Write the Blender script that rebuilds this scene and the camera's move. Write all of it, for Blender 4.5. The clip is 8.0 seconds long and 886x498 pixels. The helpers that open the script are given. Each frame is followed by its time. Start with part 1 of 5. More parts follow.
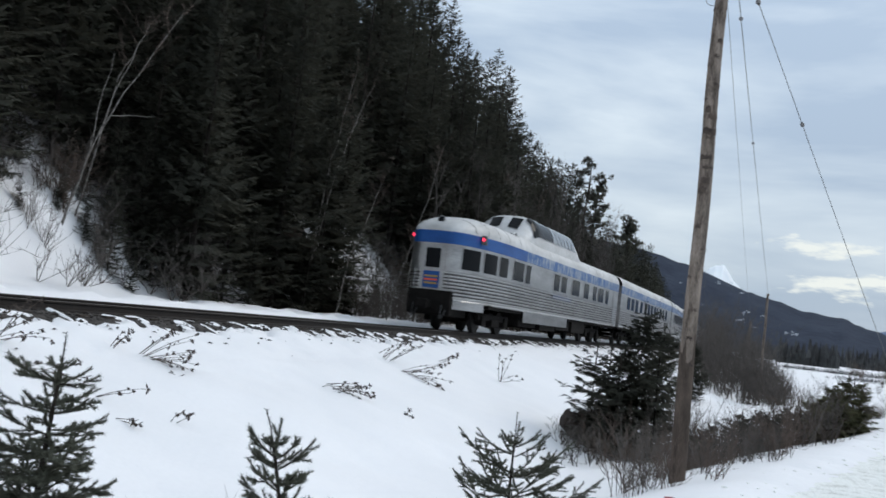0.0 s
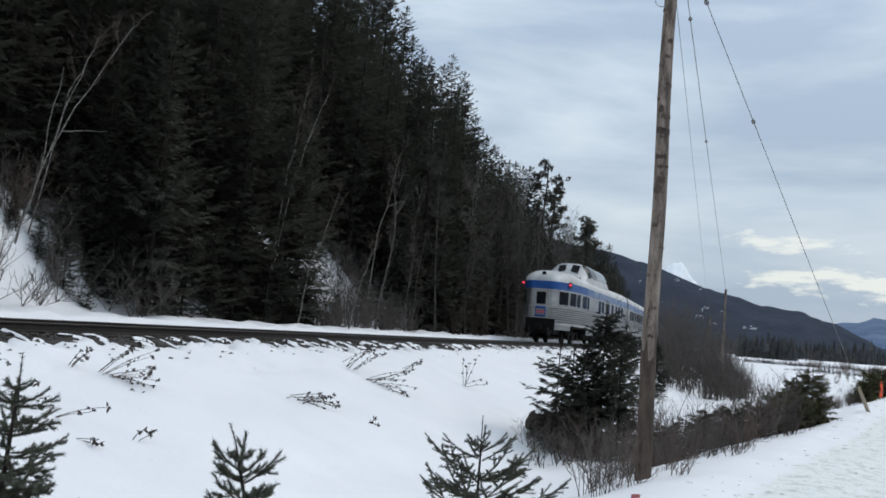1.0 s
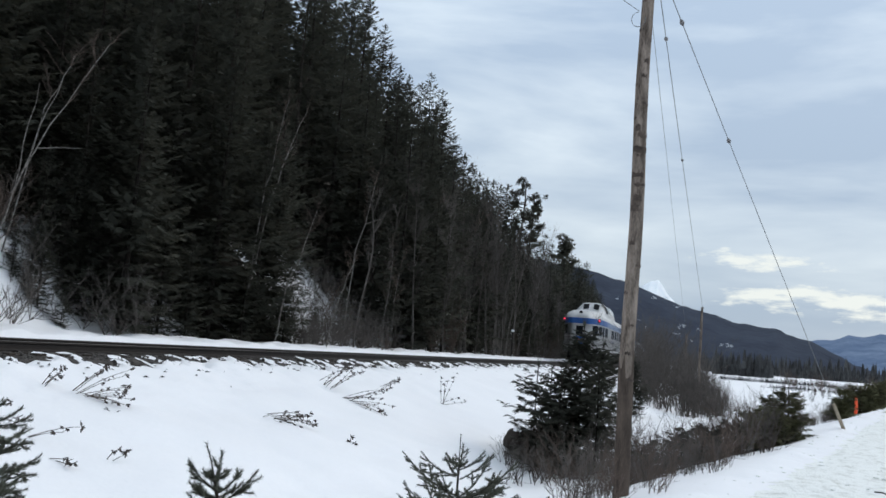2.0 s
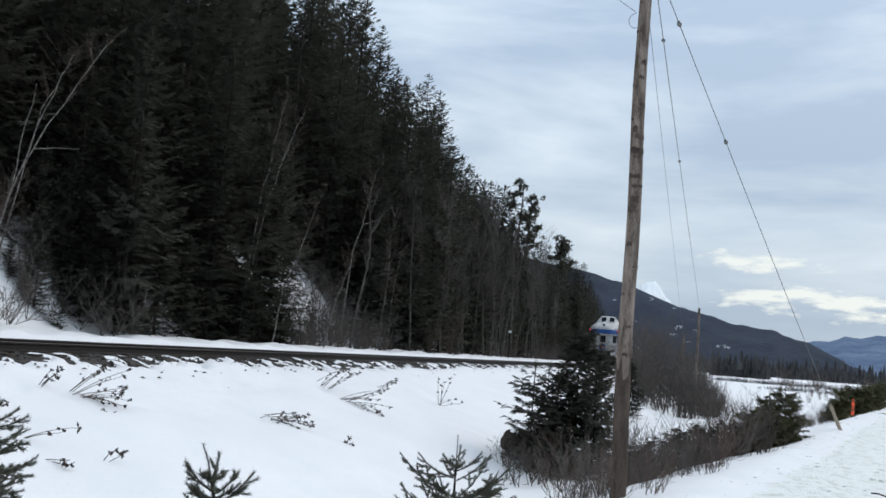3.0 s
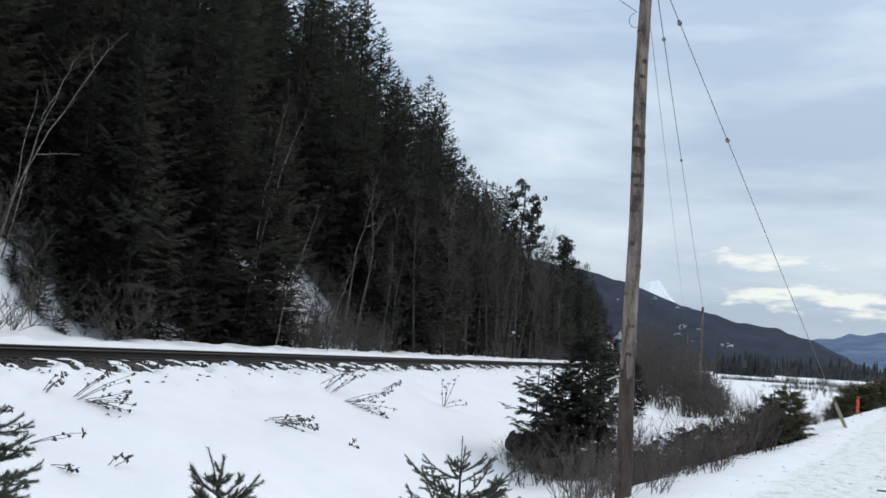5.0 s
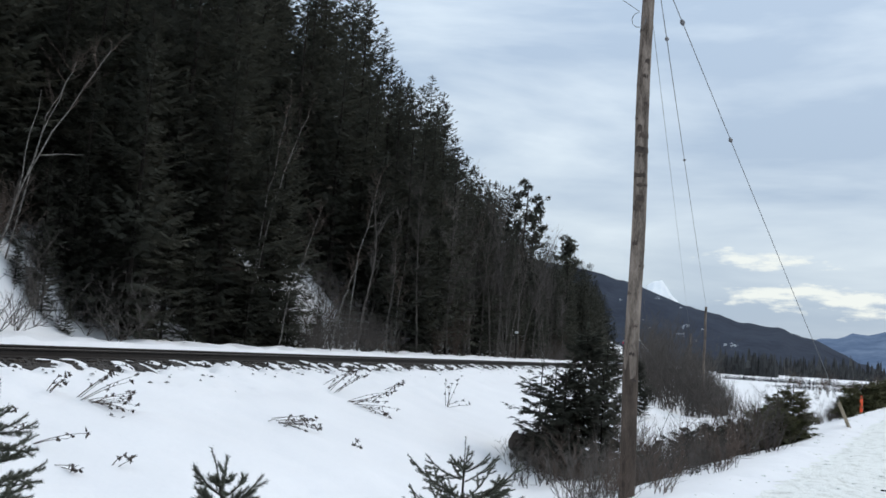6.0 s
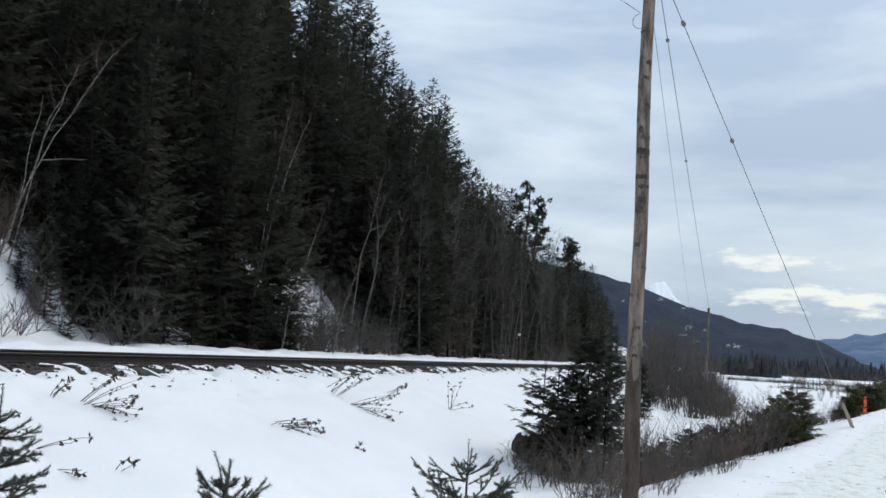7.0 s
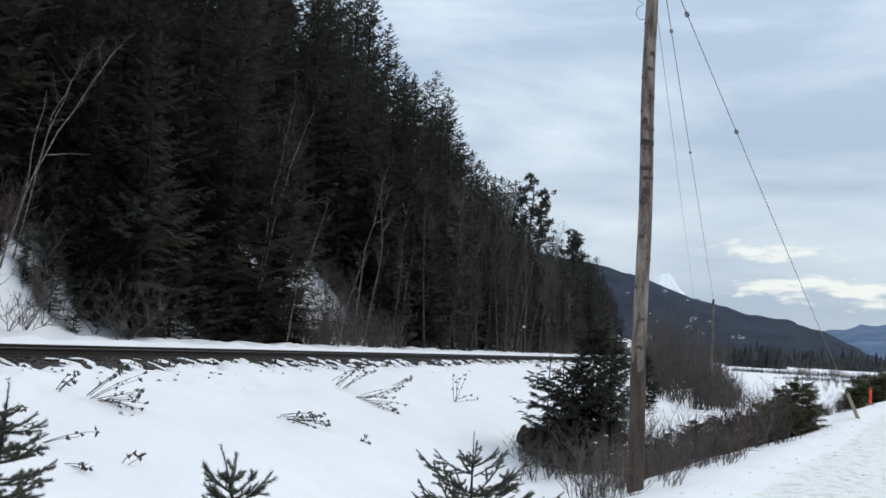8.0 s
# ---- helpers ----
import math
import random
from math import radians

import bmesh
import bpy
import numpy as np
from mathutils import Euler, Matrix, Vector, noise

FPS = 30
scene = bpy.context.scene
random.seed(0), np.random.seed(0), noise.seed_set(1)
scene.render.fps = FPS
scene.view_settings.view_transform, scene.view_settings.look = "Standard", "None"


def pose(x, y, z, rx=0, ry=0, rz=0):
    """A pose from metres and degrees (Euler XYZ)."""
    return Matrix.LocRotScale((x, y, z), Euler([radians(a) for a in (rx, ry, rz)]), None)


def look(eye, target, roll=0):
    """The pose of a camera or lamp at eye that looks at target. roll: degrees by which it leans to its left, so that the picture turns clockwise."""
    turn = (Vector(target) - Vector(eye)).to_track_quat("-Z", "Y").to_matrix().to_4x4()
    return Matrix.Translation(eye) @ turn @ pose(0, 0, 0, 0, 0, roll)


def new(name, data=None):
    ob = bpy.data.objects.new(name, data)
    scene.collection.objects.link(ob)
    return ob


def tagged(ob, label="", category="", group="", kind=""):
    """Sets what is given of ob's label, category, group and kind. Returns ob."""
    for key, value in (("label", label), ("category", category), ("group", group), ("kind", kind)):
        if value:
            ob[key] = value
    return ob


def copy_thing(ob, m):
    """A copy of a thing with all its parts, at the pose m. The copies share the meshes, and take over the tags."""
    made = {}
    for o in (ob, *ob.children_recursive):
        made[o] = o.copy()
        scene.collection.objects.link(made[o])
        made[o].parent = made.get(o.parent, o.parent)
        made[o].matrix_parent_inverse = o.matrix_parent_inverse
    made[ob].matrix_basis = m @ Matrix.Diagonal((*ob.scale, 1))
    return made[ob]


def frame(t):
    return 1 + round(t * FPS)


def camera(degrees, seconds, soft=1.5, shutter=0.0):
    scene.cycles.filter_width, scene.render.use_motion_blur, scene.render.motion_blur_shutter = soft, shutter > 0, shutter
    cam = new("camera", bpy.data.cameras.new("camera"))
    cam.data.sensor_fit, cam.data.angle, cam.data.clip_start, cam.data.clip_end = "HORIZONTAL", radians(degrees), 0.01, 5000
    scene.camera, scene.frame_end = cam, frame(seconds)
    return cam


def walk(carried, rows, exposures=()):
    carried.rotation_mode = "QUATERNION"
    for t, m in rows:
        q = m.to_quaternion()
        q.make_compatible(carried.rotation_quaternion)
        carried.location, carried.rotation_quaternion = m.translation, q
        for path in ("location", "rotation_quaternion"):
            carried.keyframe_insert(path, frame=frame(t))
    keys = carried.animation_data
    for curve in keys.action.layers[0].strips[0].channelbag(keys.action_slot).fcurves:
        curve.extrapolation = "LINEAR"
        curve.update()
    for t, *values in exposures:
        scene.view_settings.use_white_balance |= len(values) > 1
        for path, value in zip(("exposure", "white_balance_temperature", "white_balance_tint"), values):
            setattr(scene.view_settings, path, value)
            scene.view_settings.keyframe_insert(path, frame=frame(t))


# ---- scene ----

EYE = (12.79, 0.0, 0.46)
cam = camera(49.5, 8.0, soft=1.6, shutter=0.4)
TURNS = [
    (0.0, 94.05, -6.47, 21.80), (0.5, 93.79, -5.43, 20.04), (1.0, 94.62, -4.45, 19.57), (1.5, 95.62, -4.27, 18.65),
    (3.0, 95.85, -4.40, 18.09), (3.5, 95.88, -4.25, 18.21), (4.0, 95.88, -4.00, 18.26), (4.5, 95.92, -3.86, 18.22),
    (6.0, 95.91, -3.77, 18.49), (6.5, 95.96, -3.80, 18.47), (7.0, 96.05, -3.46, 18.65), (7.5, 95.82, -3.32, 18.81),
    (8.0, 95.60, -3.19, 18.93),
]
walk(cam, [(t, pose(*EYE, rx, ry, rz)) for t, rx, ry, rz in TURNS],
     exposures=[(0.0, -0.03), (0.5, -0.12), (1.0, -0.12), (1.5, -0.06), (3.0, 0.0), (8.0, 0.0)])

# ---- sky and sun: high overcast with a few bright gaps low over the valley ----
world = bpy.data.worlds.new("overcast_sky")
scene.world = world
world.use_nodes = True
wt = world.node_tree
wn = wt.nodes


def wnode(kind, **values):
    n = wn.new(kind)
    for i, v in values.items():
        n.inputs[i.replace("_", " ")].default_value = v
    return n


def wmath(op, a, b=None):
    n = wn.new("ShaderNodeMath")
    n.operation = op
    for i, v in enumerate((a, b)):
        if v is None:
            continue
        if isinstance(v, (int, float)):
            n.inputs[i].default_value = v
        else:
            wt.links.new(v, n.inputs[i])
    return n.outputs[0]


sky = wn.new("ShaderNodeTexSky")
sky.sky_type = "NISHITA"
sky.sun_disc = False
sky.sun_elevation, sky.sun_rotation = radians(38), radians(30)
wcoord = wn.new("ShaderNodeTexCoord")
wmap = wn.new("ShaderNodeMapping")
wmap.inputs["Scale"].default_value = (1.6, 1.6, 7.0)
wt.links.new(wcoord.outputs["Generated"], wmap.inputs["Vector"])
wnoise = wnode("ShaderNodeTexNoise", Scale=1.7, Detail=6.0, Roughness=0.52, Distortion=0.25)
wt.links.new(wmap.outputs[0], wnoise.inputs["Vector"])
wramp = wn.new("ShaderNodeValToRGB")
wramp.color_ramp.elements[0].position, wramp.color_ramp.elements[0].color = 0.36, (0.45, 0.565, 0.715, 1)
wramp.color_ramp.elements[1].position, wramp.color_ramp.elements[1].color = 0.64, (0.80, 0.905, 0.99, 1)
wt.links.new(wnoise.outputs[0], wramp.inputs[0])
# bright gaps: thin lenses of sky low down, broken up by noise
wsep = wn.new("ShaderNodeSeparateXYZ")
wt.links.new(wcoord.outputs["Generated"], wsep.inputs[0])
wbig = wnode("ShaderNodeTexNoise", Scale=12.0, Detail=7.0, Roughness=0.62)
wmap2 = wn.new("ShaderNodeMapping")
wmap2.inputs["Scale"].default_value = (1.5, 1.5, 6.0)
wt.links.new(wcoord.outputs["Generated"], wmap2.inputs["Vector"])
wt.links.new(wmap2.outputs[0], wbig.inputs["Vector"])
gaps = None
for az, el, half_az, half_el in ((-0.2, 6.15, 3.4, 0.55), (3.0, 4.1, 4.6, 0.72), (9.5, 3.4, 5.0, 0.6)):
    dx = wmath("DIVIDE", wmath("SUBTRACT", wsep.outputs["X"], math.sin(radians(az))), radians(half_az))
    dz = wmath("DIVIDE", wmath("SUBTRACT", wsep.outputs["Z"], math.sin(radians(el))), radians(half_el))
    d = wmath("ADD", wmath("MULTIPLY", dx, dx), wmath("MULTIPLY", dz, dz))
    n = wmath("MULTIPLY", wmath("SUBTRACT", wbig.outputs[0], 0.5), 8.5)
    g = wmath("SUBTRACT", 1.15, wmath("ADD", d, n))
    gaps = g if gaps is None else wmath("MAXIMUM", gaps, g)
front = wmath("GREATER_THAN", wsep.outputs["Y"], 0.0)
gfac = wn.new("ShaderNodeMath")
gfac.operation, gfac.use_clamp = "MULTIPLY", True
wt.links.new(wmath("MULTIPLY", gaps, 0.85), gfac.inputs[0])
wt.links.new(front, gfac.inputs[1])
wmix = wn.new("ShaderNodeMixRGB")
wmix.inputs[2].default_value = (0.98, 1.03, 1.0, 1)
wt.links.new(gfac.outputs[0], wmix.inputs[0])
wt.links.new(wramp.outputs[0], wmix.inputs[1])
wbg_cloud = wnode("ShaderNodeBackground", Strength=1.0)
# the overcast is a little heavier low over the valley than higher up
wrise = wn.new("ShaderNodeMapRange")
wrise.inputs["From Min"].default_value, wrise.inputs["From Max"].default_value = 0.10, 0.36
wrise.inputs["To Min"].default_value, wrise.inputs["To Max"].default_value = 0.90, 1.13
wt.links.new(wsep.outputs["Z"], wrise.inputs["Value"])
wt.links.new(wrise.outputs[0], wbg_cloud.inputs["Strength"])
wt.links.new(wmix.outputs[0], wbg_cloud.inputs["Color"])
wbg_sky = wnode("ShaderNodeBackground", Strength=0.1)
wt.links.new(sky.outputs[0], wbg_sky.inputs["Color"])
wblend = wn.new("ShaderNodeMixShader")
wblend.inputs[0].default_value = 0.92
wt.links.new(wbg_sky.outputs[0], wblend.inputs[1])
wt.links.new(wbg_cloud.outputs[0], wblend.inputs[2])
wt.links.new(wblend.outputs[0], wn["World Output"].inputs["Surface"])

sun = new("sun", bpy.data.lights.new("sun", "SUN"))
sun.data.energy, sun.data.angle, sun.data.color = 1.0, radians(25), (1.0, 0.95, 0.88)
sun.matrix_world = look((30, 40, 45), (0, 0, 0))


# ---- materials ----
def material(name, dark, light, rough=0.8, metal=0.0, scale=4.0, stretch=(1, 1, 1), bump=0.3, depth=0.02, fine=40.0, specular=0.5,
             per_object=0.0, per_island=0.0, glow=None, contrast=(0.3, 0.7), through_light=0.0):
    """A surface whose colour wanders between two tones at two scales, with relief."""
    m = bpy.data.materials.new(name)
    m.use_nodes = True
    t = m.node_tree
    n, b = t.nodes, t.nodes["Principled BSDF"]
    b.inputs["Roughness"].default_value = rough
    b.inputs["Metallic"].default_value = metal
    b.inputs["Specular IOR Level"].default_value = specular
    co = n.new("ShaderNodeTexCoord")
    mp = n.new("ShaderNodeMapping")
    mp.inputs["Scale"].default_value = stretch
    t.links.new(co.outputs["Object"], mp.inputs["Vector"])
    big, small = n.new("ShaderNodeTexNoise"), n.new("ShaderNodeTexNoise")
    for tex, s in ((big, scale), (small, fine)):
        tex.inputs["Scale"].default_value, tex.inputs["Detail"].default_value = s, 5.0
        t.links.new(mp.outputs[0], tex.inputs["Vector"])
    mix = n.new("ShaderNodeMath")
    mix.operation = "MULTIPLY_ADD"
    mix.inputs[1].default_value = 0.35
    t.links.new(small.outputs[0], mix.inputs[0])
    half = n.new("ShaderNodeMath")
    half.operation = "MULTIPLY"
    half.inputs[1].default_value = 0.65
    t.links.new(big.outputs[0], half.inputs[0])
    t.links.new(half.outputs[0], mix.inputs[2])
    ramp = n.new("ShaderNodeValToRGB")
    for e, p, c in zip(ramp.color_ramp.elements, contrast, (dark, light)):
        e.position, e.color = p, (*c, 1)
    t.links.new(mix.outputs[0], ramp.inputs[0])
    colour = ramp.outputs[0]
    for amount, socket in ((per_object, "object"), (per_island, "island")):
        if not amount:
            continue
        info = n.new("ShaderNodeObjectInfo" if socket == "object" else "ShaderNodeNewGeometry")
        value = info.outputs["Random" if socket == "object" else "Random Per Island"]
        rng = n.new("ShaderNodeMapRange")
        rng.inputs["To Min"].default_value, rng.inputs["To Max"].default_value = 1 - amount, 1 + amount
        t.links.new(value, rng.inputs["Value"])
        hsv = n.new("ShaderNodeHueSaturation")
        t.links.new(rng.outputs[0], hsv.inputs["Value"])
        t.links.new(colour, hsv.inputs["Color"])
        colour = hsv.outputs[0]
    t.links.new(colour, b.inputs["Base Color"])
    if bump:
        bp = n.new("ShaderNodeBump")
        bp.inputs["Strength"].default_value, bp.inputs["Distance"].default_value = bump, depth
        t.links.new(mix.outputs[0], bp.inputs["Height"])
        t.links.new(bp.outputs[0], b.inputs["Normal"])
    if through_light:
        # thin blades let part of the light through
        leaf, blend, end = n.new("ShaderNodeBsdfTranslucent"), n.new("ShaderNodeMixShader"), n["Material Output"]
        t.links.new(colour, leaf.inputs["Color"])
        blend.inputs[0].default_value = through_light
        t.links.new(b.outputs[0], blend.inputs[1])
        t.links.new(leaf.outputs[0], blend.inputs[2])
        t.links.new(blend.outputs[0], end.inputs["Surface"])
    if glow:
        b.inputs["Emission Color"].default_value, b.inputs["Emission Strength"].default_value = (*glow[:3], 1), glow[3]
    return m


SNOW = material("snow", (0.875, 0.868, 0.885), (0.93, 0.92, 0.932), 0.75, scale=0.7, fine=14.0, bump=0.45, depth=0.05, specular=0.25)
# floor colour that includes the shade the canopy drops on the snow
SHADED_LITTER = material("shaded_forest_floor", (0.018, 0.015, 0.012), (0.085, 0.075, 0.065), 0.95, scale=0.8, fine=6.0, bump=0.6, depth=0.08, specular=0.1)
ROAD_SNOW = material("packed_snow", (0.62, 0.62, 0.575), (0.90, 0.905, 0.875), 0.7, scale=4.5, stretch=(1, 0.8, 1), fine=26.0, bump=1.0, depth=0.07, specular=0.3, contrast=(0.33, 0.5))
BALLAST = material("ballast", (0.026, 0.023, 0.021), (0.105, 0.095, 0.088), 0.95, scale=7.0, fine=30.0, bump=0.8, depth=0.05, specular=0.2)
STONE = material("ballast_stone", (0.030, 0.027, 0.025), (0.12, 0.108, 0.10), 0.95, scale=5.0, per_island=0.5, specular=0.2)
TIE = material("creosoted_tie", (0.02, 0.017, 0.014), (0.07, 0.055, 0.045), 0.9, scale=6.0, stretch=(1, 8, 8), specular=0.2, per_object=0.3)
RAIL_STEEL = material("rail_steel", (0.014, 0.011, 0.0095), (0.036, 0.028, 0.024), 0.7, 0.4, scale=9.0)
RAIL_HEAD = material("rail_head", (0.035, 0.031, 0.029), (0.08, 0.074, 0.07), 0.6, 0.5, scale=4.0, bump=0.05)
NEEDLES = material("dark_needles", (0.047, 0.050, 0.041), (0.108, 0.108, 0.087), 0.9, scale=0.5, fine=4.0, bump=0.0, specular=0.08, per_object=0.3, per_island=0.12, through_light=0.35)
NEEDLES_NEAR = material("spruce_needles", (0.058, 0.064, 0.050), (0.145, 0.150, 0.115), 0.8, scale=2.0, fine=30.0, bump=0.0, specular=0.2, per_island=0.3, through_light=0.2)
NEEDLES_OLIVE = material("olive_needles", (0.070, 0.072, 0.038), (0.165, 0.160, 0.088), 0.85, scale=2.0, fine=12.0, bump=0.0, specular=0.1, per_object=0.25, per_island=0.15, through_light=0.35)
BARK = material("conifer_bark", (0.013, 0.0105, 0.009), (0.045, 0.037, 0.031), 0.95, scale=4.0, stretch=(3, 3, 1), bump=0.6, per_object=0.3, specular=0.2)
BIRCH = material("birch_bark", (0.055, 0.050, 0.046), (0.25, 0.232, 0.212), 0.85, scale=3.0, stretch=(1, 1, 2.5), fine=16.0, bump=0.2, specular=0.2, contrast=(0.34, 0.58))
TWIG = material("bare_twigs", (0.055, 0.041, 0.035), (0.155, 0.120, 0.100), 0.95, scale=3.0, bump=0.0, specular=0.15, per_object=0.35)
ALDER = material("grey_twigs", (0.055, 0.049, 0.046), (0.16, 0.142, 0.128), 0.95, scale=3.0, bump=0.0, specular=0.15, per_object=0.3)
STALK = material("dead_stalks", (0.05, 0.038, 0.032), (0.15, 0.12, 0.10), 0.95, scale=8.0, bump=0.0, specular=0.15)
SEED = material("dried_seed_heads", (0.035, 0.029, 0.026), (0.115, 0.095, 0.082), 0.95, scale=20.0, bump=0.0, specular=0.1, per_island=0.4)
POLE_WOOD = material("weathered_pole", (0.052, 0.040, 0.033), (0.32, 0.265, 0.225), 0.9, scale=2.2, stretch=(5, 5, 0.9), fine=20.0, bump=0.7, depth=0.015, specular=0.15, contrast=(0.36, 0.64))
POLE_DARK = material("tarred_band", (0.03, 0.025, 0.022), (0.13, 0.10, 0.085), 0.9, scale=6.0, bump=0.4, specular=0.2)
WIRE = material("wire_metal", (0.10, 0.11, 0.12), (0.2, 0.21, 0.22), 0.6, 0.4, bump=0.0)
CERAMIC = material("insulator_glaze", (0.10, 0.10, 0.11), (0.22, 0.21, 0.21), 0.35, bump=0.0)
STEEL = material("stainless_steel", (0.24, 0.235, 0.232), (0.47, 0.465, 0.46), 0.36, 0.85, scale=1.3, stretch=(1, 0.4, 2), fine=11.0, bump=0.08, depth=0.01)
FLUTED = material("fluted_stainless", (0.40, 0.39, 0.38), (0.64, 0.63, 0.62), 0.28, 0.85, scale=1.5, stretch=(1, 0.5, 2), fine=12.0, bump=0.08, depth=0.01)
# darker steel tone that paints the shade between the flutes
GROOVE = material("groove_shade", (0.06, 0.056, 0.052), (0.15, 0.145, 0.14), 0.5, 0.6, scale=1.5, stretch=(1, 0.5, 2), fine=12.0, bump=0.08, depth=0.01)
BLUE = material("blue_band", (0.008, 0.050, 0.19), (0.015, 0.090, 0.30), 0.5, scale=1.5, stretch=(1, 0.5, 2), fine=12.0, bump=0.03, specular=0.3)
FADED_BLUE = material("faded_blue_band", (0.035, 0.11, 0.28), (0.33, 0.36, 0.40), 0.5, 0.3, scale=2.0, stretch=(1, 1.2, 0.5), fine=9.0, bump=0.03, contrast=(0.45, 0.60))
NAMEPLATE = material("dull_nameplate", (0.07, 0.08, 0.12), (0.13, 0.14, 0.19), 0.6, bump=0.03)
ROOF = material("snowy_roof", (0.40, 0.395, 0.385), (0.66, 0.66, 0.66), 0.6, 0.1, scale=0.9, stretch=(1, 0.6, 1), fine=6.0, bump=0.15)
GLASS_DARK = material("dark_window_glass", (0.006, 0.007, 0.008), (0.015, 0.016, 0.018), 0.10, scale=1.0, bump=0.0, specular=0.04)
UNDER = material("grimy_underframe", (0.004, 0.0036, 0.0033), (0.016, 0.014, 0.013), 0.9, scale=5.0, bump=0.4, specular=0.12)
WHEEL = material("wheel_steel", (0.006, 0.0055, 0.005), (0.022, 0.019, 0.018), 0.8, 0.1, scale=6.0)
RUBBER = material("diaphragm", (0.015, 0.015, 0.016), (0.04, 0.04, 0.04), 0.9, scale=6.0)
RED_LAMP = material("red_marker_lens", (0.5, 0.01, 0.02), (0.7, 0.02, 0.04), 0.3, bump=0.0, glow=(1.0, 0.04, 0.10, 1.7))
LAMP_CASE = material("lamp_case", (0.03, 0.03, 0.03), (0.08, 0.08, 0.08), 0.6)
YELLOW = material("yellow_sign", (0.32, 0.19, 0.04), (0.42, 0.27, 0.07), 0.5, bump=0.0)
ROCK = material("dark_rock", (0.014, 0.011, 0.0095), (0.060, 0.049, 0.042), 0.95, scale=3.0, fine=18.0, bump=0.9, depth=0.06, specular=0.1)
POLE_BUTT = material("dark_butt", (0.028, 0.022, 0.018), (0.13, 0.10, 0.082), 0.9, scale=2.5, stretch=(4, 4, 0.6), fine=22.0, bump=0.6, depth=0.015, specular=0.2)
CARTON = material("faded_red_card", (0.30, 0.07, 0.08), (0.42, 0.13, 0.13), 0.8, bump=0.1)
ORANGE = material("orange_marker", (0.75, 0.07, 0.02), (0.9, 0.13, 0.04), 0.5, bump=0.1)
STAKE = material("bare_stake", (0.20, 0.16, 0.11), (0.36, 0.30, 0.22), 0.85, scale=5.0, stretch=(4, 4, 1))
WHITE = material("white_paint", (0.68, 0.7, 0.72), (0.82, 0.83, 0.84), 0.6, bump=0.1)
# forest tone with the blue of distance haze mixed into the colour
MOUNTAIN = material("hazed_forest_mountain", (0.021, 0.028, 0.045), (0.050, 0.060, 0.084), 0.95, scale=0.006, fine=0.05, bump=0.6, depth=12.0, specular=0.05)
# the haze over the far range is painted in as pale blue
FAR_MOUNTAIN = material("haze_tinted_mountain", (0.095, 0.140, 0.230), (0.20, 0.26, 0.36), 0.95, contrast=(0.40, 0.75), scale=0.008, fine=0.05, bump=0.1, depth=10.0, specular=0.05)
FAR_SNOW = material("far_snowfield", (0.78, 0.83, 0.88), (0.92, 0.94, 0.95), 0.9, scale=0.01, fine=0.05, bump=0.3, depth=8.0, specular=0.1)
# greyed and lightened so the colour itself carries the distance haze
HAZED_WOOD = material("far_woods", (0.030, 0.032, 0.034), (0.070, 0.070, 0.070), 0.95, scale=0.05, fine=0.6, bump=0.0, specular=0.1, per_island=0.4)


# ---- mesh helpers ----
def mesh_of(name, bm, mat):
    me = bpy.data.meshes.new(name)
    bm.to_mesh(me)
    bm.free()
    for m in (mat if isinstance(mat, (list, tuple)) else [mat]):
        me.materials.append(m)
    return me


def smooth(me):
    me.polygons.foreach_set("use_smooth", [True] * len(me.polygons))
    return me


def part(name, bm, mat, parent, label="", rounded=False):
    """Link a bmesh as one mesh object under a thing or under a part."""
    me = mesh_of(name, bm, mat)
    if rounded:
        smooth(me)
    ob = new(name, me)
    ob.parent = parent
    return tagged(ob, label)


def thing(name, label, category, group="", m=None, kind=""):
    ob = new(name)
    ob.empty_display_size = 0.2
    if m is not None:
        ob.matrix_basis = m
    return tagged(ob, label, category, group, kind)


def raw(name, verts, faces, mat):
    me = bpy.data.meshes.new(name)
    me.from_pydata(verts, [], faces)
    for m in (mat if isinstance(mat, (list, tuple)) else [mat]):
        me.materials.append(m)
    return me


def box(bm, x0, x1, y0, y1, z0, z1, bevel=0.0):
    r = bmesh.ops.create_cube(bm, size=1.0, matrix=Matrix.LocRotScale(((x0 + x1) / 2, (y0 + y1) / 2, (z0 + z1) / 2), None, (x1 - x0, y1 - y0, z1 - z0)))
    if bevel:
        edges = list({e for v in r["verts"] for e in v.link_edges})
        bmesh.ops.bevel(bm, geom=edges, offset=bevel, segments=2, affect="EDGES", profile=0.6)
    return bm


def cyl(bm, a, b, r0, r1=None, n=12):
    a, b = Vector(a), Vector(b)
    d = b - a
    m = Matrix.Translation((a + b) / 2) @ d.to_track_quat("Z", "Y").to_matrix().to_4x4()
    bmesh.ops.create_cone(bm, cap_ends=True, segments=n, radius1=r0, radius2=r0 if r1 is None else r1, depth=d.length, matrix=m)
    return bm


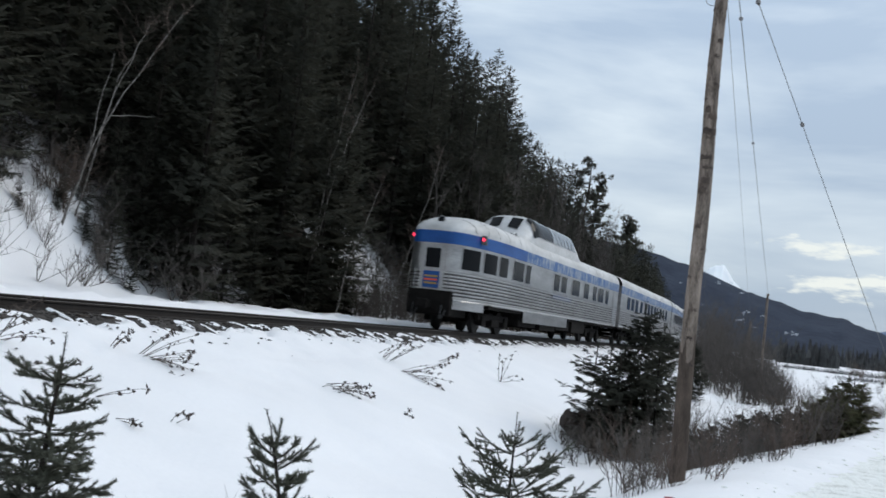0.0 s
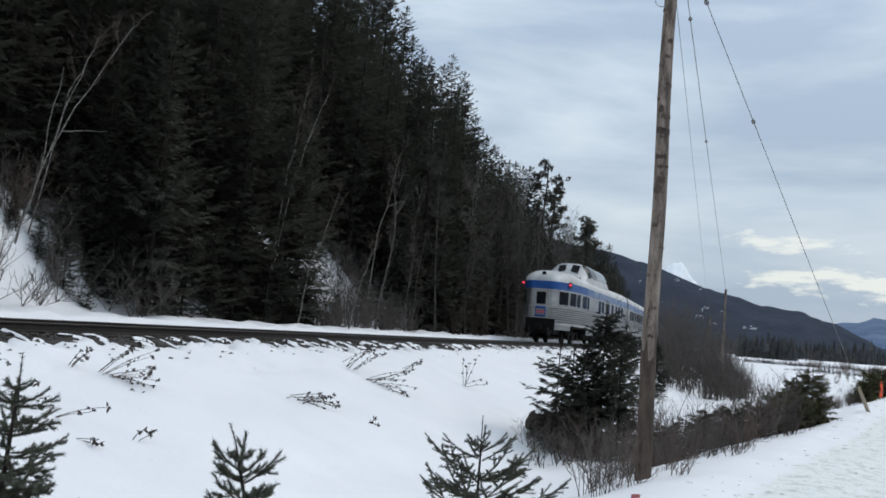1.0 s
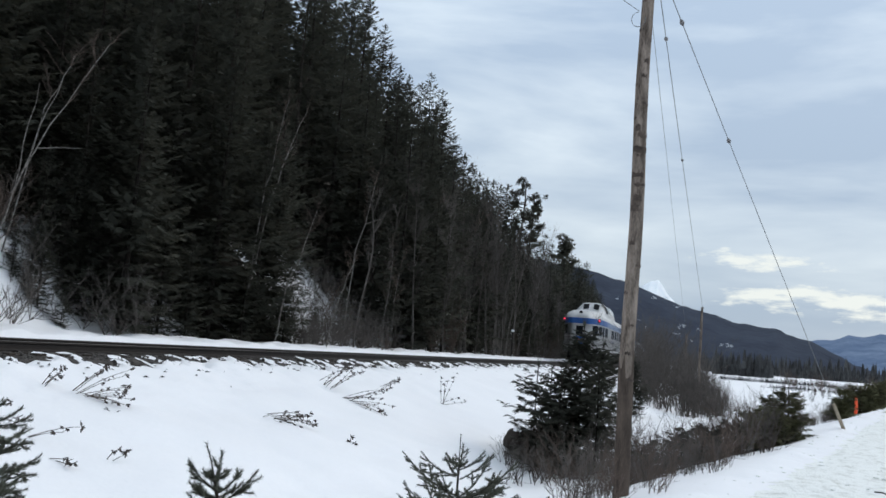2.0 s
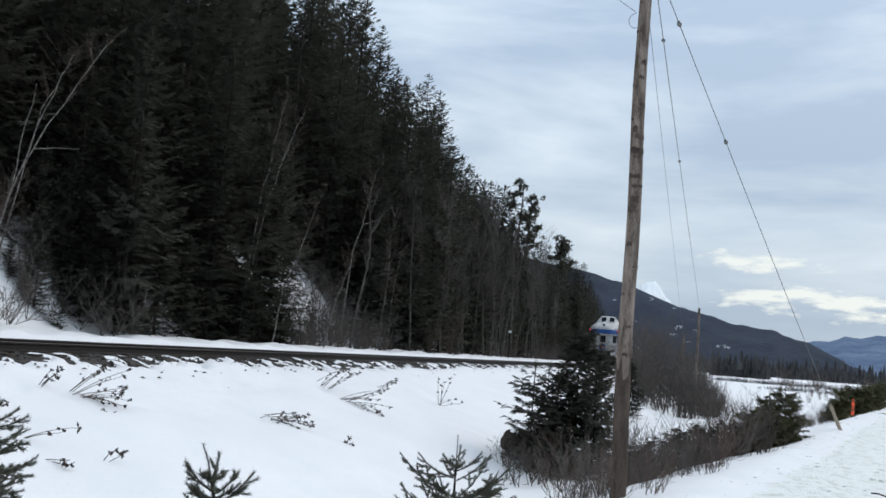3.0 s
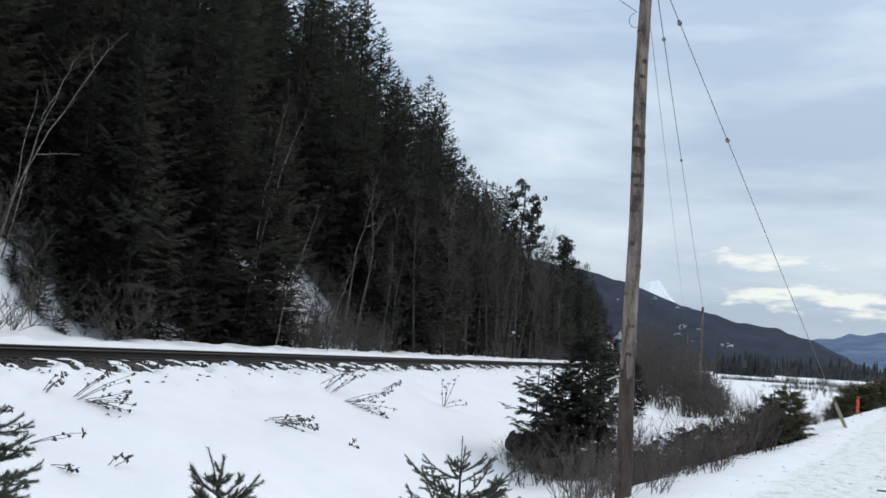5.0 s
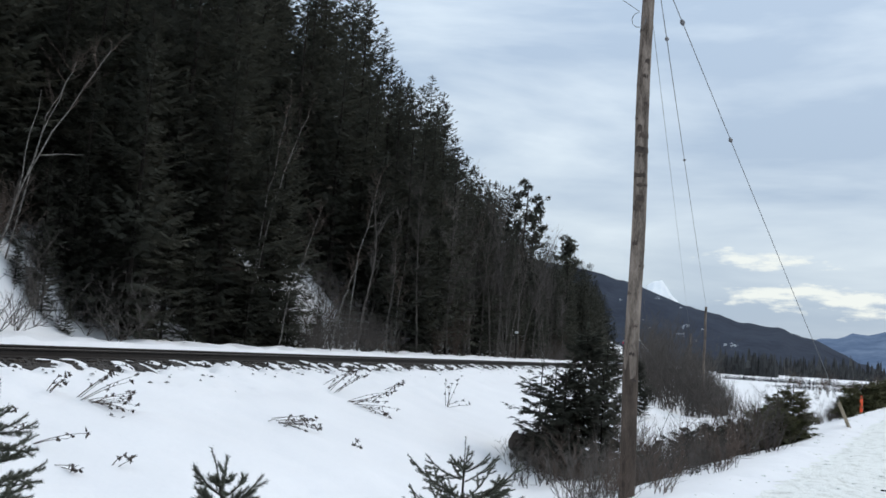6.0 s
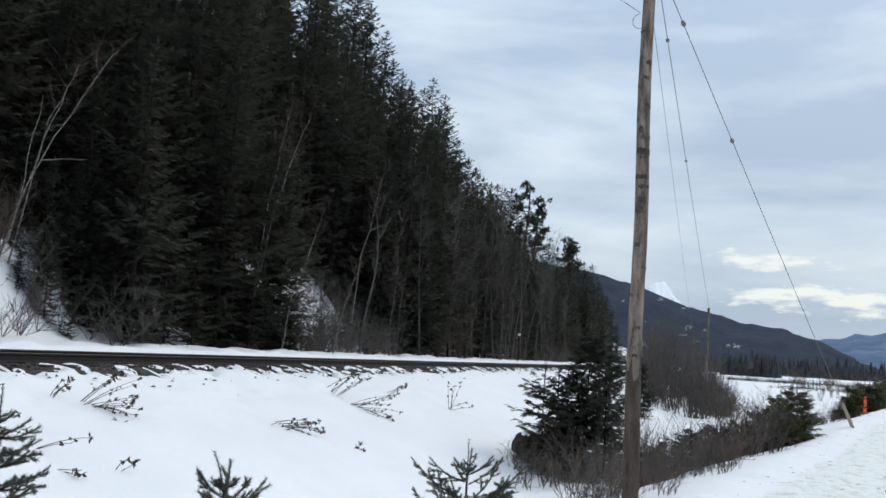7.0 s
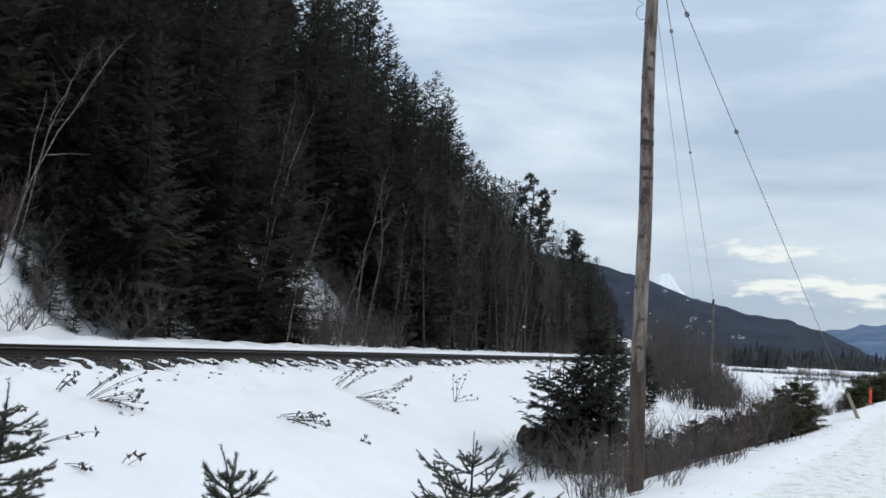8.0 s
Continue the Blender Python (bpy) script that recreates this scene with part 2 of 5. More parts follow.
class Soup:
    """Plain lists of vertices and faces, quick to fill."""

    def __init__(self):
        self.v, self.f = [], []

    def tube(self, points, radii, n=4):
        base = len(self.v)
        for i, (p, r) in enumerate(zip(points, radii)):
            d = (points[min(i + 1, len(points) - 1)] - points[max(i - 1, 0)])
            if d.length < 1e-9:
                d = Vector((0, 0, 1))
            d.normalize()
            u = d.orthogonal().normalized()
            w = d.cross(u)
            for k in range(n):
                a = 2 * math.pi * k / n
                q = p + r * (math.cos(a) * u + math.sin(a) * w)
                self.v.append((q.x, q.y, q.z))
        for i in range(len(points) - 1):
            for k in range(n):
                a, b = base + i * n + k, base + i * n + (k + 1) % n
                self.f.append((a, b, b + n, a + n))

    def kite(self, root, tip, side, width):
        b = len(self.v)
        mid = root.lerp(tip, 0.45)
        for q in (root, mid + side * width, tip, mid - side * width):
            self.v.append((q.x, q.y, q.z))
        self.f.append((b, b + 1, b + 2, b + 3))

    def spray(self, root, d, side, ln):
        """A tuft of narrow blades: one ahead, the rest to its sides."""
        b = len(self.v)
        w = 0.075 * ln + 0.008
        for k, (at, spread, size) in enumerate(((0.0, 0.0, 1.0), (0.1, 0.75, 0.6), (0.1, -0.75, 0.6), (0.42, 0.6, 0.45), (0.42, -0.6, 0.45))):
            p, e = root + d * (ln * at), (d + side * spread).normalized()
            n = (side - d * spread).normalized() * w
            t = p + e * (ln * size)
            m = p + e * (ln * size * 0.3)
            self.v += [(m.x + n.x, m.y + n.y, m.z + n.z), (m.x - n.x, m.y - n.y, m.z - n.z), (t.x, t.y, t.z)]
            self.f.append((b + 3 * k, b + 3 * k + 1, b + 3 * k + 2))

    def needle(self, root, tip, side):
        b = len(self.v)
        for q in (root - side, root + side, tip):
            self.v.append((q.x, q.y, q.z))
        self.f.append((b, b + 1, b + 2))

    def mesh(self, name, mat):
        return raw(name, self.v, self.f, mat)


def fluffed(me, lift=0.55):
    """Turn leaf blades outwards from their tree's axis, and let the light see the crown's round form."""
    co = np.empty(len(me.vertices) * 3)
    me.vertices.foreach_get("co", co)
    co = co.reshape(-1, 3)
    out = co.copy()
    out[:, 2] = 0
    out /= np.maximum(np.linalg.norm(out, axis=1, keepdims=True), 1e-6)
    out[:, 2] = lift
    face_n = np.empty(len(me.polygons) * 3)
    me.polygons.foreach_get("normal", face_n)
    face_n = face_n.reshape(-1, 3)
    first_v = np.empty(len(me.polygons), int)
    me.polygons.foreach_get("loop_start", first_v)
    loop_v = np.empty(len(me.loops), int)
    me.loops.foreach_get("vertex_index", loop_v)
    flip = (face_n * out[loop_v[first_v]]).sum(1) < 0
    faces = [tuple(reversed(p.vertices)) if flip[p.index] else tuple(p.vertices) for p in me.polygons]
    made = raw(me.name, co.tolist(), faces, list(me.materials))
    smooth(made)
    out /= np.linalg.norm(out, axis=1, keepdims=True)
    made.normals_split_custom_set_from_vertices(out.tolist())
    return made


def put(name, me, parent=None, label=""):
    ob = new(name, me)
    if parent is not None:
        ob.parent = parent
    return tagged(ob, label)


# ---- the lie of the land ----
def sstep(a, b, x):
    t = min(1.0, max(0.0, (x - a) / (b - a)))
    return t * t * (3 - 2 * t)


def track_x(y):
    """The line of the track: straight, then a long bend to the left, then straight."""
    if y < 50:
        return 0.0
    if y < 107:
        return -0.00088 * (y - 50) ** 2
    return -2.859 - 0.1003 * (y - 107)


def road_edge(y):
    return 11.2 + 0.17 * (y - 11.7) + 0.42 * sstep(35, 21, y)


def fbm(x, y, s, seed=0.0):
    return noise.fractal(Vector((x * s, y * s, seed)), 1.0, 2.0, 4)


def hill_slope(y, q):
    """Steep, easing off behind the spur's shoulder."""
    return 0.98 - 0.50 * sstep(58, 112, y - 3.0 * q)


def ground(x, y):
    u = x - track_x(y)
    field = -2.0 - 1.2 * sstep(40, 90, y)
    if u < -1.9:
        z = 0.04 + 0.05 * fbm(x, y, 0.4) + 0.16 * max(0.0, fbm(x, y, 0.9, 30.0))
        foot = -5.8 + 0.9 * sstep(30, 18, y) + 0.45 * sstep(33, 40, y) * sstep(47, 41, y)
        if u < foot:
            q = foot - u
            top = 130.0
            rise = hill_slope(y, q) * q * sstep(0, 2.6, q)
            z += top * (1 - math.exp(-rise / top)) + 0.35 * fbm(x, y, 0.25, 3.0) * sstep(0, 3, q) + 1.5 * fbm(x, y, 0.04, 8.0) * sstep(6, 30, q)
        return z
    if u < 1.05:
        return -0.5
    ragged = 0.05 * fbm(x * 0.7, y, 1.3, 1.0) + 0.055 * fbm(x + 0.8 * y, y * 0.7, 3.6, 2.0)
    rim = 1.58 + 0.16 * fbm(x * 0.3, y, 0.8, 21.0) + 0.42 * fbm(x + 0.9 * y, y * 0.8, 2.6, 22.0)
    bank = -0.29 - 0.27 * (u - 1.8) + ragged * sstep(6.0, 1.6, u) - 0.34 * sstep(rim + 0.25, rim - 0.15, u) + 0.10 * fbm(x, y, 0.45, 5.0) + 0.035 * fbm(x, y, 1.4, 15.0)
    edge = road_edge(y)
    z = max(bank, field + 0.10 * fbm(x, y, 0.3, 4.0)) if y < 90 else field + (bank - field) * sstep(9.0, 3.0, u)
    if bank < field + 0.4:
        k = sstep(field + 0.4, field - 0.4, bank)
        z = bank * (1 - k) + field * k + 0.08 * fbm(x, y, 0.5, 4.0)
    if edge - 3.2 < x:
        lift = sstep(edge - 3.0, edge + 0.25, x + 0.35 * fbm(x, y, 0.5, 6.0))
        far = sstep(edge + 9.0, edge + 12.5, x)
        road = -1.15 + 0.16 * math.exp(-((x - edge - 0.35) / 0.4) ** 2) * (0.6 + 0.8 * fbm(x, y, 0.9, 7.0)) + 0.02 * fbm(x, y, 2.0, 2.0)
        z = z * (1 - lift) + (road * (1 - far) + field * far) * lift
    if y > 250 or x > 60:
        z = z * sstep(600, 250, max(y, abs(x))) + field * sstep(250, 600, max(y, abs(x)))
    return z


def spaced(*stretches):
    out = []
    for a, b, step in stretches:
        out += list(np.arange(a, b, step))
    return [float(v) for v in out]


XS = spaced((-4500, -500, 500), (-500, -120, 40), (-120, -30, 5), (-30, -8, 1.0), (-8, 1.4, 0.3), (1.4, 3.2, 0.09), (3.2, 15, 0.2), (15, 30, 0.6), (30, 90, 5), (90, 500, 50), (500, 4600, 500))
YS = spaced((-4500, -500, 500), (-500, -40, 40), (-40, 4, 2.0), (4, 30, 0.16), (30, 60, 0.35), (60, 110, 1.0), (110, 260, 4.0), (260, 600, 30), (600, 4600, 400))

# ---- ground, road, track bed ----
def sheet(name, xs, ys, height, mat):
    verts = [(x, y, height(x, y)) for y in ys for x in xs]
    w = len(xs)
    faces = [(j * w + i, j * w + i + 1, (j + 1) * w + i + 1, (j + 1) * w + i) for j in range(len(ys) - 1) for i in range(w - 1)]
    return smooth(raw(name, verts, faces, mat))


GROUND = sheet("ground", XS, YS, ground, [SNOW, SHADED_LITTER])
for face in GROUND.polygons:
    # needle litter under the closed forest, dark to stand for shaded snow
    c = face.center
    u = c.x - track_x(c.y)
    edge = -9.5 + 2.2 * fbm(c.x, c.y, 0.3, 9.0) - 4.0 * sstep(25, 23, c.y) + 2.9 * sstep(23.5, 25.5, c.y) * sstep(37.5, 36, c.y)
    if -160 < u < edge and 4 < c.y < 420:
        face.material_index = 1
tagged(new("ground", GROUND), "deep white snow over bank, ditch, slope and valley floor", "ground", kind="structure")


def road_sheet():
    us, ys = spaced((0.7, 9.0, 0.25)), spaced((-40, 4, 2.0), (4, 40, 0.25), (40, 130, 1.5), (130, 260, 6))
    verts, faces = [], []
    for y in ys:
        for u in us:
            x = road_edge(y) + u
            rut = sum(-0.02 * math.exp(-((u - c) / 0.28) ** 2) for c in (2.2, 3.9, 5.6, 7.3))
            lump = 0.03 * fbm(x, y, 1.3, 11.0) + 0.035 * fbm(x, y, 3.1, 12.0)
            fade = sstep(0.7, 1.3, u) * sstep(9.0, 8.3, u)
            verts.append((x, y, ground(x, y) + 0.012 + fade * (0.03 + rut + lump) - 0.03 * (1 - fade)))
    w = len(us)
    for j in range(len(ys) - 1):
        for i in range(w - 1):
            faces.append((j * w + i, j * w + i + 1, (j + 1) * w + i + 1, (j + 1) * w + i))
    return smooth(raw("road", verts, faces, ROAD_SNOW))


tagged(new("road", road_sheet()), "road under packed rutted snow beside the ditch", "road", kind="structure")


def along(y, u, z):
    """A point u metres to the right of the track's line."""
    dx = (track_x(y + 0.5) - track_x(y - 0.5))
    k = 1 / math.hypot(1, dx)
    return (track_x(y) + u * k, y - u * dx * k, z)


def strip(name, profile, ys, mat, wobble=0.0):
    verts, faces = [], []
    for y in ys:
        for i, (u, z) in enumerate(profile):
            verts.append(along(y, u + wobble * fbm(u * 3, y, 1.5), z + wobble * fbm(u * 5, y, 2.3, 4.0)))
    w = len(profile)
    for j in range(len(ys) - 1):
        for i in range(w - 1):
            faces.append((j * w + i, j * w + i + 1, (j + 1) * w + i + 1, (j + 1) * w + i))
    return raw(name, verts, faces, mat)


BED_YS = spaced((-60, 5, 3), (5, 45, 0.15), (45, 120, 0.8), (120, 420, 3))
bed = tagged(new("ballast_bed", strip("ballast_bed", [(-2.3, -0.35), (-1.8, -0.10), (-1.2, -0.19), (0, -0.2), (0.55, -0.2), (1.0, -0.19), (1.3, -0.21), (1.5, -0.29), (1.7, -0.40), (2.1, -0.6)], BED_YS, BALLAST, 0.04)),
             "dark wet stone ballast bed showing at the snow's edge", "track bed", kind="structure")


def stones():
    s, rnd = Soup(), random.Random(4)
    for _ in range(5200):
        y = 6 + 50 * rnd.random() ** 1.4
        u = rnd.uniform(0.85, 1.95)
        z = -0.2 if u < 1.3 else -0.21 - 0.48 * (u - 1.3)
        c, r = Vector(along(y, u, z + 0.01)), rnd.uniform(0.02, 0.055)
        base = len(s.v)
        a0 = rnd.random() * 6
        for k in range(4):
            a = a0 + k * math.pi / 2 + rnd.uniform(-0.4, 0.4)
            s.v.append((c.x + r * math.cos(a), c.y + r * math.sin(a), c.z + rnd.uniform(-0.3, 0.3) * r))
        s.v.append((c.x, c.y, c.z + r * rnd.uniform(0.5, 1.0)))
        s.v.append((c.x, c.y, c.z - r))
        for k in range(4):
            s.f += [(base + k, base + (k + 1) % 4, base + 4), (base + (k + 1) % 4, base + k, base + 5)]
    return s.mesh("ballast_stones", STONE)


def debris():
    """Chips of ballast and bark strewn on the snow below the track."""
    s, rnd = Soup(), random.Random(14)
    for _ in range(260):
        y = 6 + 48 * rnd.random() ** 1.3
        u = 1.5 + abs(rnd.gauss(0, 0.45))
        x, r = track_x(y) + u, rnd.uniform(0.012, 0.04)
        c = Vector((x, y, ground(x, y) + 0.3 * r))
        a, b = rnd.uniform(0, 6.28), len(s.v)
        d, e = Vector((math.cos(a), math.sin(a), 0)) * r * 1.6, Vector((-math.sin(a), math.cos(a), 0)) * r * 0.7
        for q in (c + d, c + e, c - d, c - e, c + Vector((0, 0, r * 0.8))):
            s.v.append(tuple(q))
        s.f += [(b + k, b + (k + 1) % 4, b + 4) for k in range(4)]
    return s.mesh("debris", STONE)


tagged(put("debris", debris()), "dark chips of stone and bark strewn on snow below the track", "debris", kind="stuff")
tagged(put("ballast_stones", stones()), "loose dark ballast stones on the track shoulder", "ballast", kind="stuff")


def snow_tongues():
    """Thin wind-laid tongues of snow on the ballast shoulder, past counting."""
    s, rnd = Soup(), random.Random(16)
    for _ in range(280):
        y, u = 7 + 50 * rnd.random() ** 1.3, rnd.uniform(1.22, 1.72)
        z = -0.20 if u < 1.3 else -0.20 - 0.5 * (u - 1.3)
        c, b = Vector(along(y, u, z)), len(s.v)
        ln, wd, turn = rnd.uniform(0.1, 0.42), rnd.uniform(0.04, 0.11), rnd.gauss(1.0, 0.35)
        for ring, high in ((1.0, -0.03), (0.65, 0.022), (0.25, 0.035)):
            for k in range(8):
                a = k * 0.785
                p, q = ln * ring * math.cos(a) * rnd.uniform(0.8, 1.2), wd * ring * math.sin(a) * rnd.uniform(0.8, 1.2)
                s.v.append((c.x + p * math.cos(turn) - q * math.sin(turn), c.y + p * math.sin(turn) + q * math.cos(turn), c.z + high - 0.4 * p * math.cos(turn)))
        for r in (0, 8):
            s.f += [(b + r + k, b + r + (k + 1) % 8, b + r + 8 + (k + 1) % 8, b + r + 8 + k) for k in range(8)]
        s.f.append(tuple(b + 16 + k for k in range(8)))
    return smooth(s.mesh("snow_tongues", SNOW))


tagged(put("snow_tongues", snow_tongues()), "thin tongues of white snow on the dark ballast shoulder", "snow", kind="stuff")


def railway():
    track = thing("railway_track", "single railway track of steel rails on dark wooden ties", "railway track", kind="structure")
    ys = spaced((-60, 40, 4), (40, 420, 3))
    for side in (-1, 1):
        c = 0.755 * side
        web = [(-0.07, -0.172), (-0.07, -0.155), (-0.014, -0.13), (-0.012, -0.05), (-0.034, -0.04), (-0.036, -0.012), (0.036, -0.012), (0.034, -0.04), (0.012, -0.05), (0.014, -0.13), (0.07, -0.155), (0.07, -0.172)]
        rail = put("rail", strip("rail", [(c + u, z) for u, z in web], ys, RAIL_STEEL), track)
        head = [(-0.036, -0.012), (-0.03, -0.002), (-0.012, 0.0), (0.012, 0.0), (0.03, -0.002), (0.036, -0.012)]
        put("running_surface", strip("running_surface", [(c + u, z) for u, z in head], ys, RAIL_HEAD), rail, "worn bright running surface")
    bm = bmesh.new()
    box(bm, -1.3, 1.3, -0.115, 0.115, -0.36, -0.172, 0.012)
    me = mesh_of("tie", bm, TIE)
    rnd = random.Random(2)
    for i in range(150):
        y = 6 + 0.61 * i
        t = put("tie", me, track)
        x, yy, z = along(y, rnd.uniform(-0.04, 0.04), rnd.uniform(-0.01, 0.0))
        t.matrix_basis = pose(x, yy, z, 0, 0, math.degrees(-math.atan(track_x(y + 0.5) - track_x(y - 0.5))) * -1 * -1 + rnd.uniform(-1, 1))
    bm = bmesh.new()
    box(bm, -0.17, 0.17, -0.09, 0.09, -0.174, -0.158, 0.004)
    plate = mesh_of("tie_plate", bm, RAIL_STEEL)
    for i in range(60):
        y = 6 + 0.61 * i
        p = put("tie_plate", plate, track)
        p.matrix_basis = pose(*along(y, 0.755, 0.0))


railway()


# ---- distance: mountains, far woods ----
def ridge(name, mat, dist, crest, label, seed, rough):
    """A mountain whose crest, in degrees of bearing and height, is seen from the road."""
    def height(az):
        for (a0, e0), (a1, e1) in zip(crest, crest[1:]):
            if a0 <= az <= a1:
                return e0 + (e1 - e0) * (az - a0) / (a1 - a0)
        return crest[0][1] if az < crest[0][0] else crest[-1][1]
    verts, faces, n, rows = [], [], 150, 14
    for i in range(n):
        az = crest[0][0] + (crest[-1][0] - crest[0][0]) * i / (n - 1)
        top = dist * math.tan(radians(height(az))) + rough * noise.fractal(Vector((az * 0.9, seed, 0)), 1.0, 2.0, 5)
        for j in range(rows):
            k = j / (rows - 1)
            r = dist * (1 - 0.35 * (1 - k))
            z = -12 + (top + 12) * k ** 1.15 + rough * 1.4 * noise.fractal(Vector((az * 0.8, k * 5, seed + 3)), 1.0, 2.0, 4) * math.sin(math.pi * k)
            verts.append((EYE[0] + r * math.sin(radians(az)), r * math.cos(radians(az)), z + EYE[2] * k))
        r = dist * 1.25
        verts.append((EYE[0] + r * math.sin(radians(az)), r * math.cos(radians(az)), -30))
    w = rows + 1
    for i in range(n - 1):
        for j in range(w - 1):
            faces.append((i * w + j, (i + 1) * w + j, (i + 1) * w + j + 1, i * w + j + 1))
    return tagged(new(name, smooth(raw(name, verts, faces, mat))), label, "mountain", kind="structure")


ridge("backdrop_mountain", MOUNTAIN, 2200, [(-40, 7.5), (-20, 6.6), (-10, 5.1), (-7.7, 4.55), (-4.7, 3.45), (-1.6, 2.65), (1.5, 2.15), (3.2, 1.5), (4.5, 0.85), (6.5, 0.1), (8, -0.3)], "dark forested mountain ridge tinted haze blue across the valley", 1.0, 7)
ridge("backdrop_peak", FAR_SNOW, 4200, [(-12, 2), (-8, 3.4), (-7.0, 4.25), (-6.7, 4.5), (-6.35, 4.66), (-6.0, 4.68), (-5.7, 4.5), (-5.3, 4.0), (-5.0, 3.6), (-4.4, 2.8), (-2.5, 1)], "white snowy peak behind the dark ridge", 5.0, 24)
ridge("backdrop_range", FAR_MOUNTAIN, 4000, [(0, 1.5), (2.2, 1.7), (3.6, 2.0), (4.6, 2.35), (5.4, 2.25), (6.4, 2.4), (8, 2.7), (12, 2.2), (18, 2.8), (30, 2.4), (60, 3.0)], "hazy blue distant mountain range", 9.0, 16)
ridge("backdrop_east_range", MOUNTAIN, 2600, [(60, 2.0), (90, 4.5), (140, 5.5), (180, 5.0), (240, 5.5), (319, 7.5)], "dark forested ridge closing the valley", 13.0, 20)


def snow_patches():
    """Clearings on the dark mountain: patches of snow lying on its side."""
    rnd = random.Random(8)
    s = Soup()
    spots = [(-8.2, 3.55, 0.16), (-7.6, 3.2, 0.14), (-6.1, 3.75, 0.2), (-5.4, 3.8, 0.22), (-4.8, 3.3, 0.18), (-4.5, 2.2, 0.32), (-3.5, 2.1, 0.18), (-4.8, 1.75, 0.3),
             (-1.8, 1.25, 0.32), (-2.2, 1.3, 0.2), (-3.9, 1.4, 0.16), (-6.9, 2.4, 0.12), (-6.5, 2.0, 0.13)]
    for az, el, size in spots:
        for _ in range(16):
            a, e = az + rnd.gauss(0, size * 0.42), el + rnd.gauss(0, size * 0.2)
            r = 2195 * (1 - 0.35 * (1 - max(0.05, min(1, e / 4.0)) ** 0.8)) * 0.93
            c = Vector((EYE[0] + r * math.sin(radians(a)), r * math.cos(radians(a)), r * math.tan(radians(e))))
            h = r * radians(size) * rnd.uniform(0.06, 0.26)
            s.needle(c, c + Vector((rnd.gauss(0, 0.3) * h, 0.2 * h, h)), Vector((r * radians(size) * rnd.uniform(0.05, 0.13), 0, 0)))
    return s.mesh("snow_clearings", FAR_SNOW)


tagged(put("backdrop_clearings", snow_patches()), "snowy clearings on the dark mountain side", "snow clearings", kind="stuff")


def far_woods():
    """The belts of conifers across the valley floor, too many to count."""
    rnd, s = random.Random(12), Soup()
    belts = [(1250, -4.5, 30, 900, 12, 24), (800, -4.0, 12, 420, 5, 13), (560, -2.6, 0.6, 130, 7, 14), (900, 8, 40, 260, 9, 20), (330, -2.2, 12, 150, 1.2, 2.6), (230, 0.5, 9, 60, 0.9, 1.8)]
    for dist, a0, a1, n, h0, h1 in belts:
        for _ in range(n):
            az = radians(rnd.uniform(a0, a1))
            r = dist * rnd.uniform(0.94, 1.1)
            x, y = EYE[0] + r * math.sin(az), r * math.cos(az)
            h = rnd.uniform(h0, h1) * rnd.choice((0.7, 1.0, 1.0, 1.15))
            w = h * rnd.uniform(0.10, 0.17)
            if h < 4:
                # low leafless brush: a fan of thin stems
                for _ in range(16):
                    p = Vector((x + rnd.gauss(0, 1.6), y + rnd.gauss(0, 1.0), -3.5))
                    s.needle(p, p + Vector((rnd.gauss(0, 0.5), rnd.gauss(0, 0.3), h * rnd.uniform(0.5, 1.0))), Vector((0.07, 0, 0)))
                continue
            for lay in range(3):
                b, z0 = len(s.v), -3.4 + h * lay * 0.27
                z1, rr = -3.4 + h * min(1.0, lay * 0.27 + 0.48), w * (1 - lay * 0.27)
                for k in range(5):
                    t = 2 * math.pi * (k + rnd.random() * 0.5) / 5
                    s.v.append((x + rr * math.cos(t), y + rr * math.sin(t), z0 + rnd.uniform(-0.05, 0.05) * h))
                s.v.append((x, y, z1))
                s.f += [(b + k, b + (k + 1) % 5, b + 5) for k in range(5)]
    return s.mesh("far_woods", HAZED_WOOD)


tagged(put("far_woods", far_woods()), "dark belts of conifers across the snowy valley floor", "woods", kind="stuff")


# ---- the train ----
HALF = 12.0


def plan(q, tail):
    """The side wall's plan: q metres along the wall from the middle of the rear end, to (half width, metres from the end)."""
    if not tail:
        return (min(q, 1.525), max(0.0, q - 1.525))
    if q < 0.5:
        return (q, 0.0)
    a = min(1.0, (q - 0.5) / 4.45)
    t = a * math.pi / 2
    if a < 1.0:
        return (0.5 + 1.025 * math.sin(t) ** 0.95, 4.2 * (1 - math.cos(t)))
    return (1.525, 4.2 + q - 4.95)


PROFILE = [(1.02, 0.05), (1.06, 0.0)] + [(1.12 + 0.118 * i + dz, d) for i in range(8) for dz, d in ((0.0, 0.03), (0.018, -0.022), (0.06, -0.022), (0.078, 0.03))] + [(2.075, 0.0), (2.98, 0.0)]


def loft(rings):
    bm = bmesh.new()
    rows = [[bm.verts.new(p) for p in ring] for ring in rings]
    for a, b in zip(rows, rows[1:]):
        for i in range(len(a) - 1):
            try:
                bm.faces.new((a[i], a[i + 1], b[i + 1], b[i]))
            except ValueError:
                pass
    bmesh.ops.recalc_face_normals(bm, faces=bm.faces)
    return bm


def wall_qs(tail):
    length = 2 * HALF - (4.2 if tail else 0.0)
    qs = [i * 4.95 / 33 for i in range(34)] if tail else [0, 0.8, 1.5, 1.525]
    return qs + [4.95 + length * i / 24 for i in range(1 if tail else 0, 25)] if tail else [0, 0.8, 1.524] + [1.525 + 2 * HALF * i / 24 for i in range(25)]


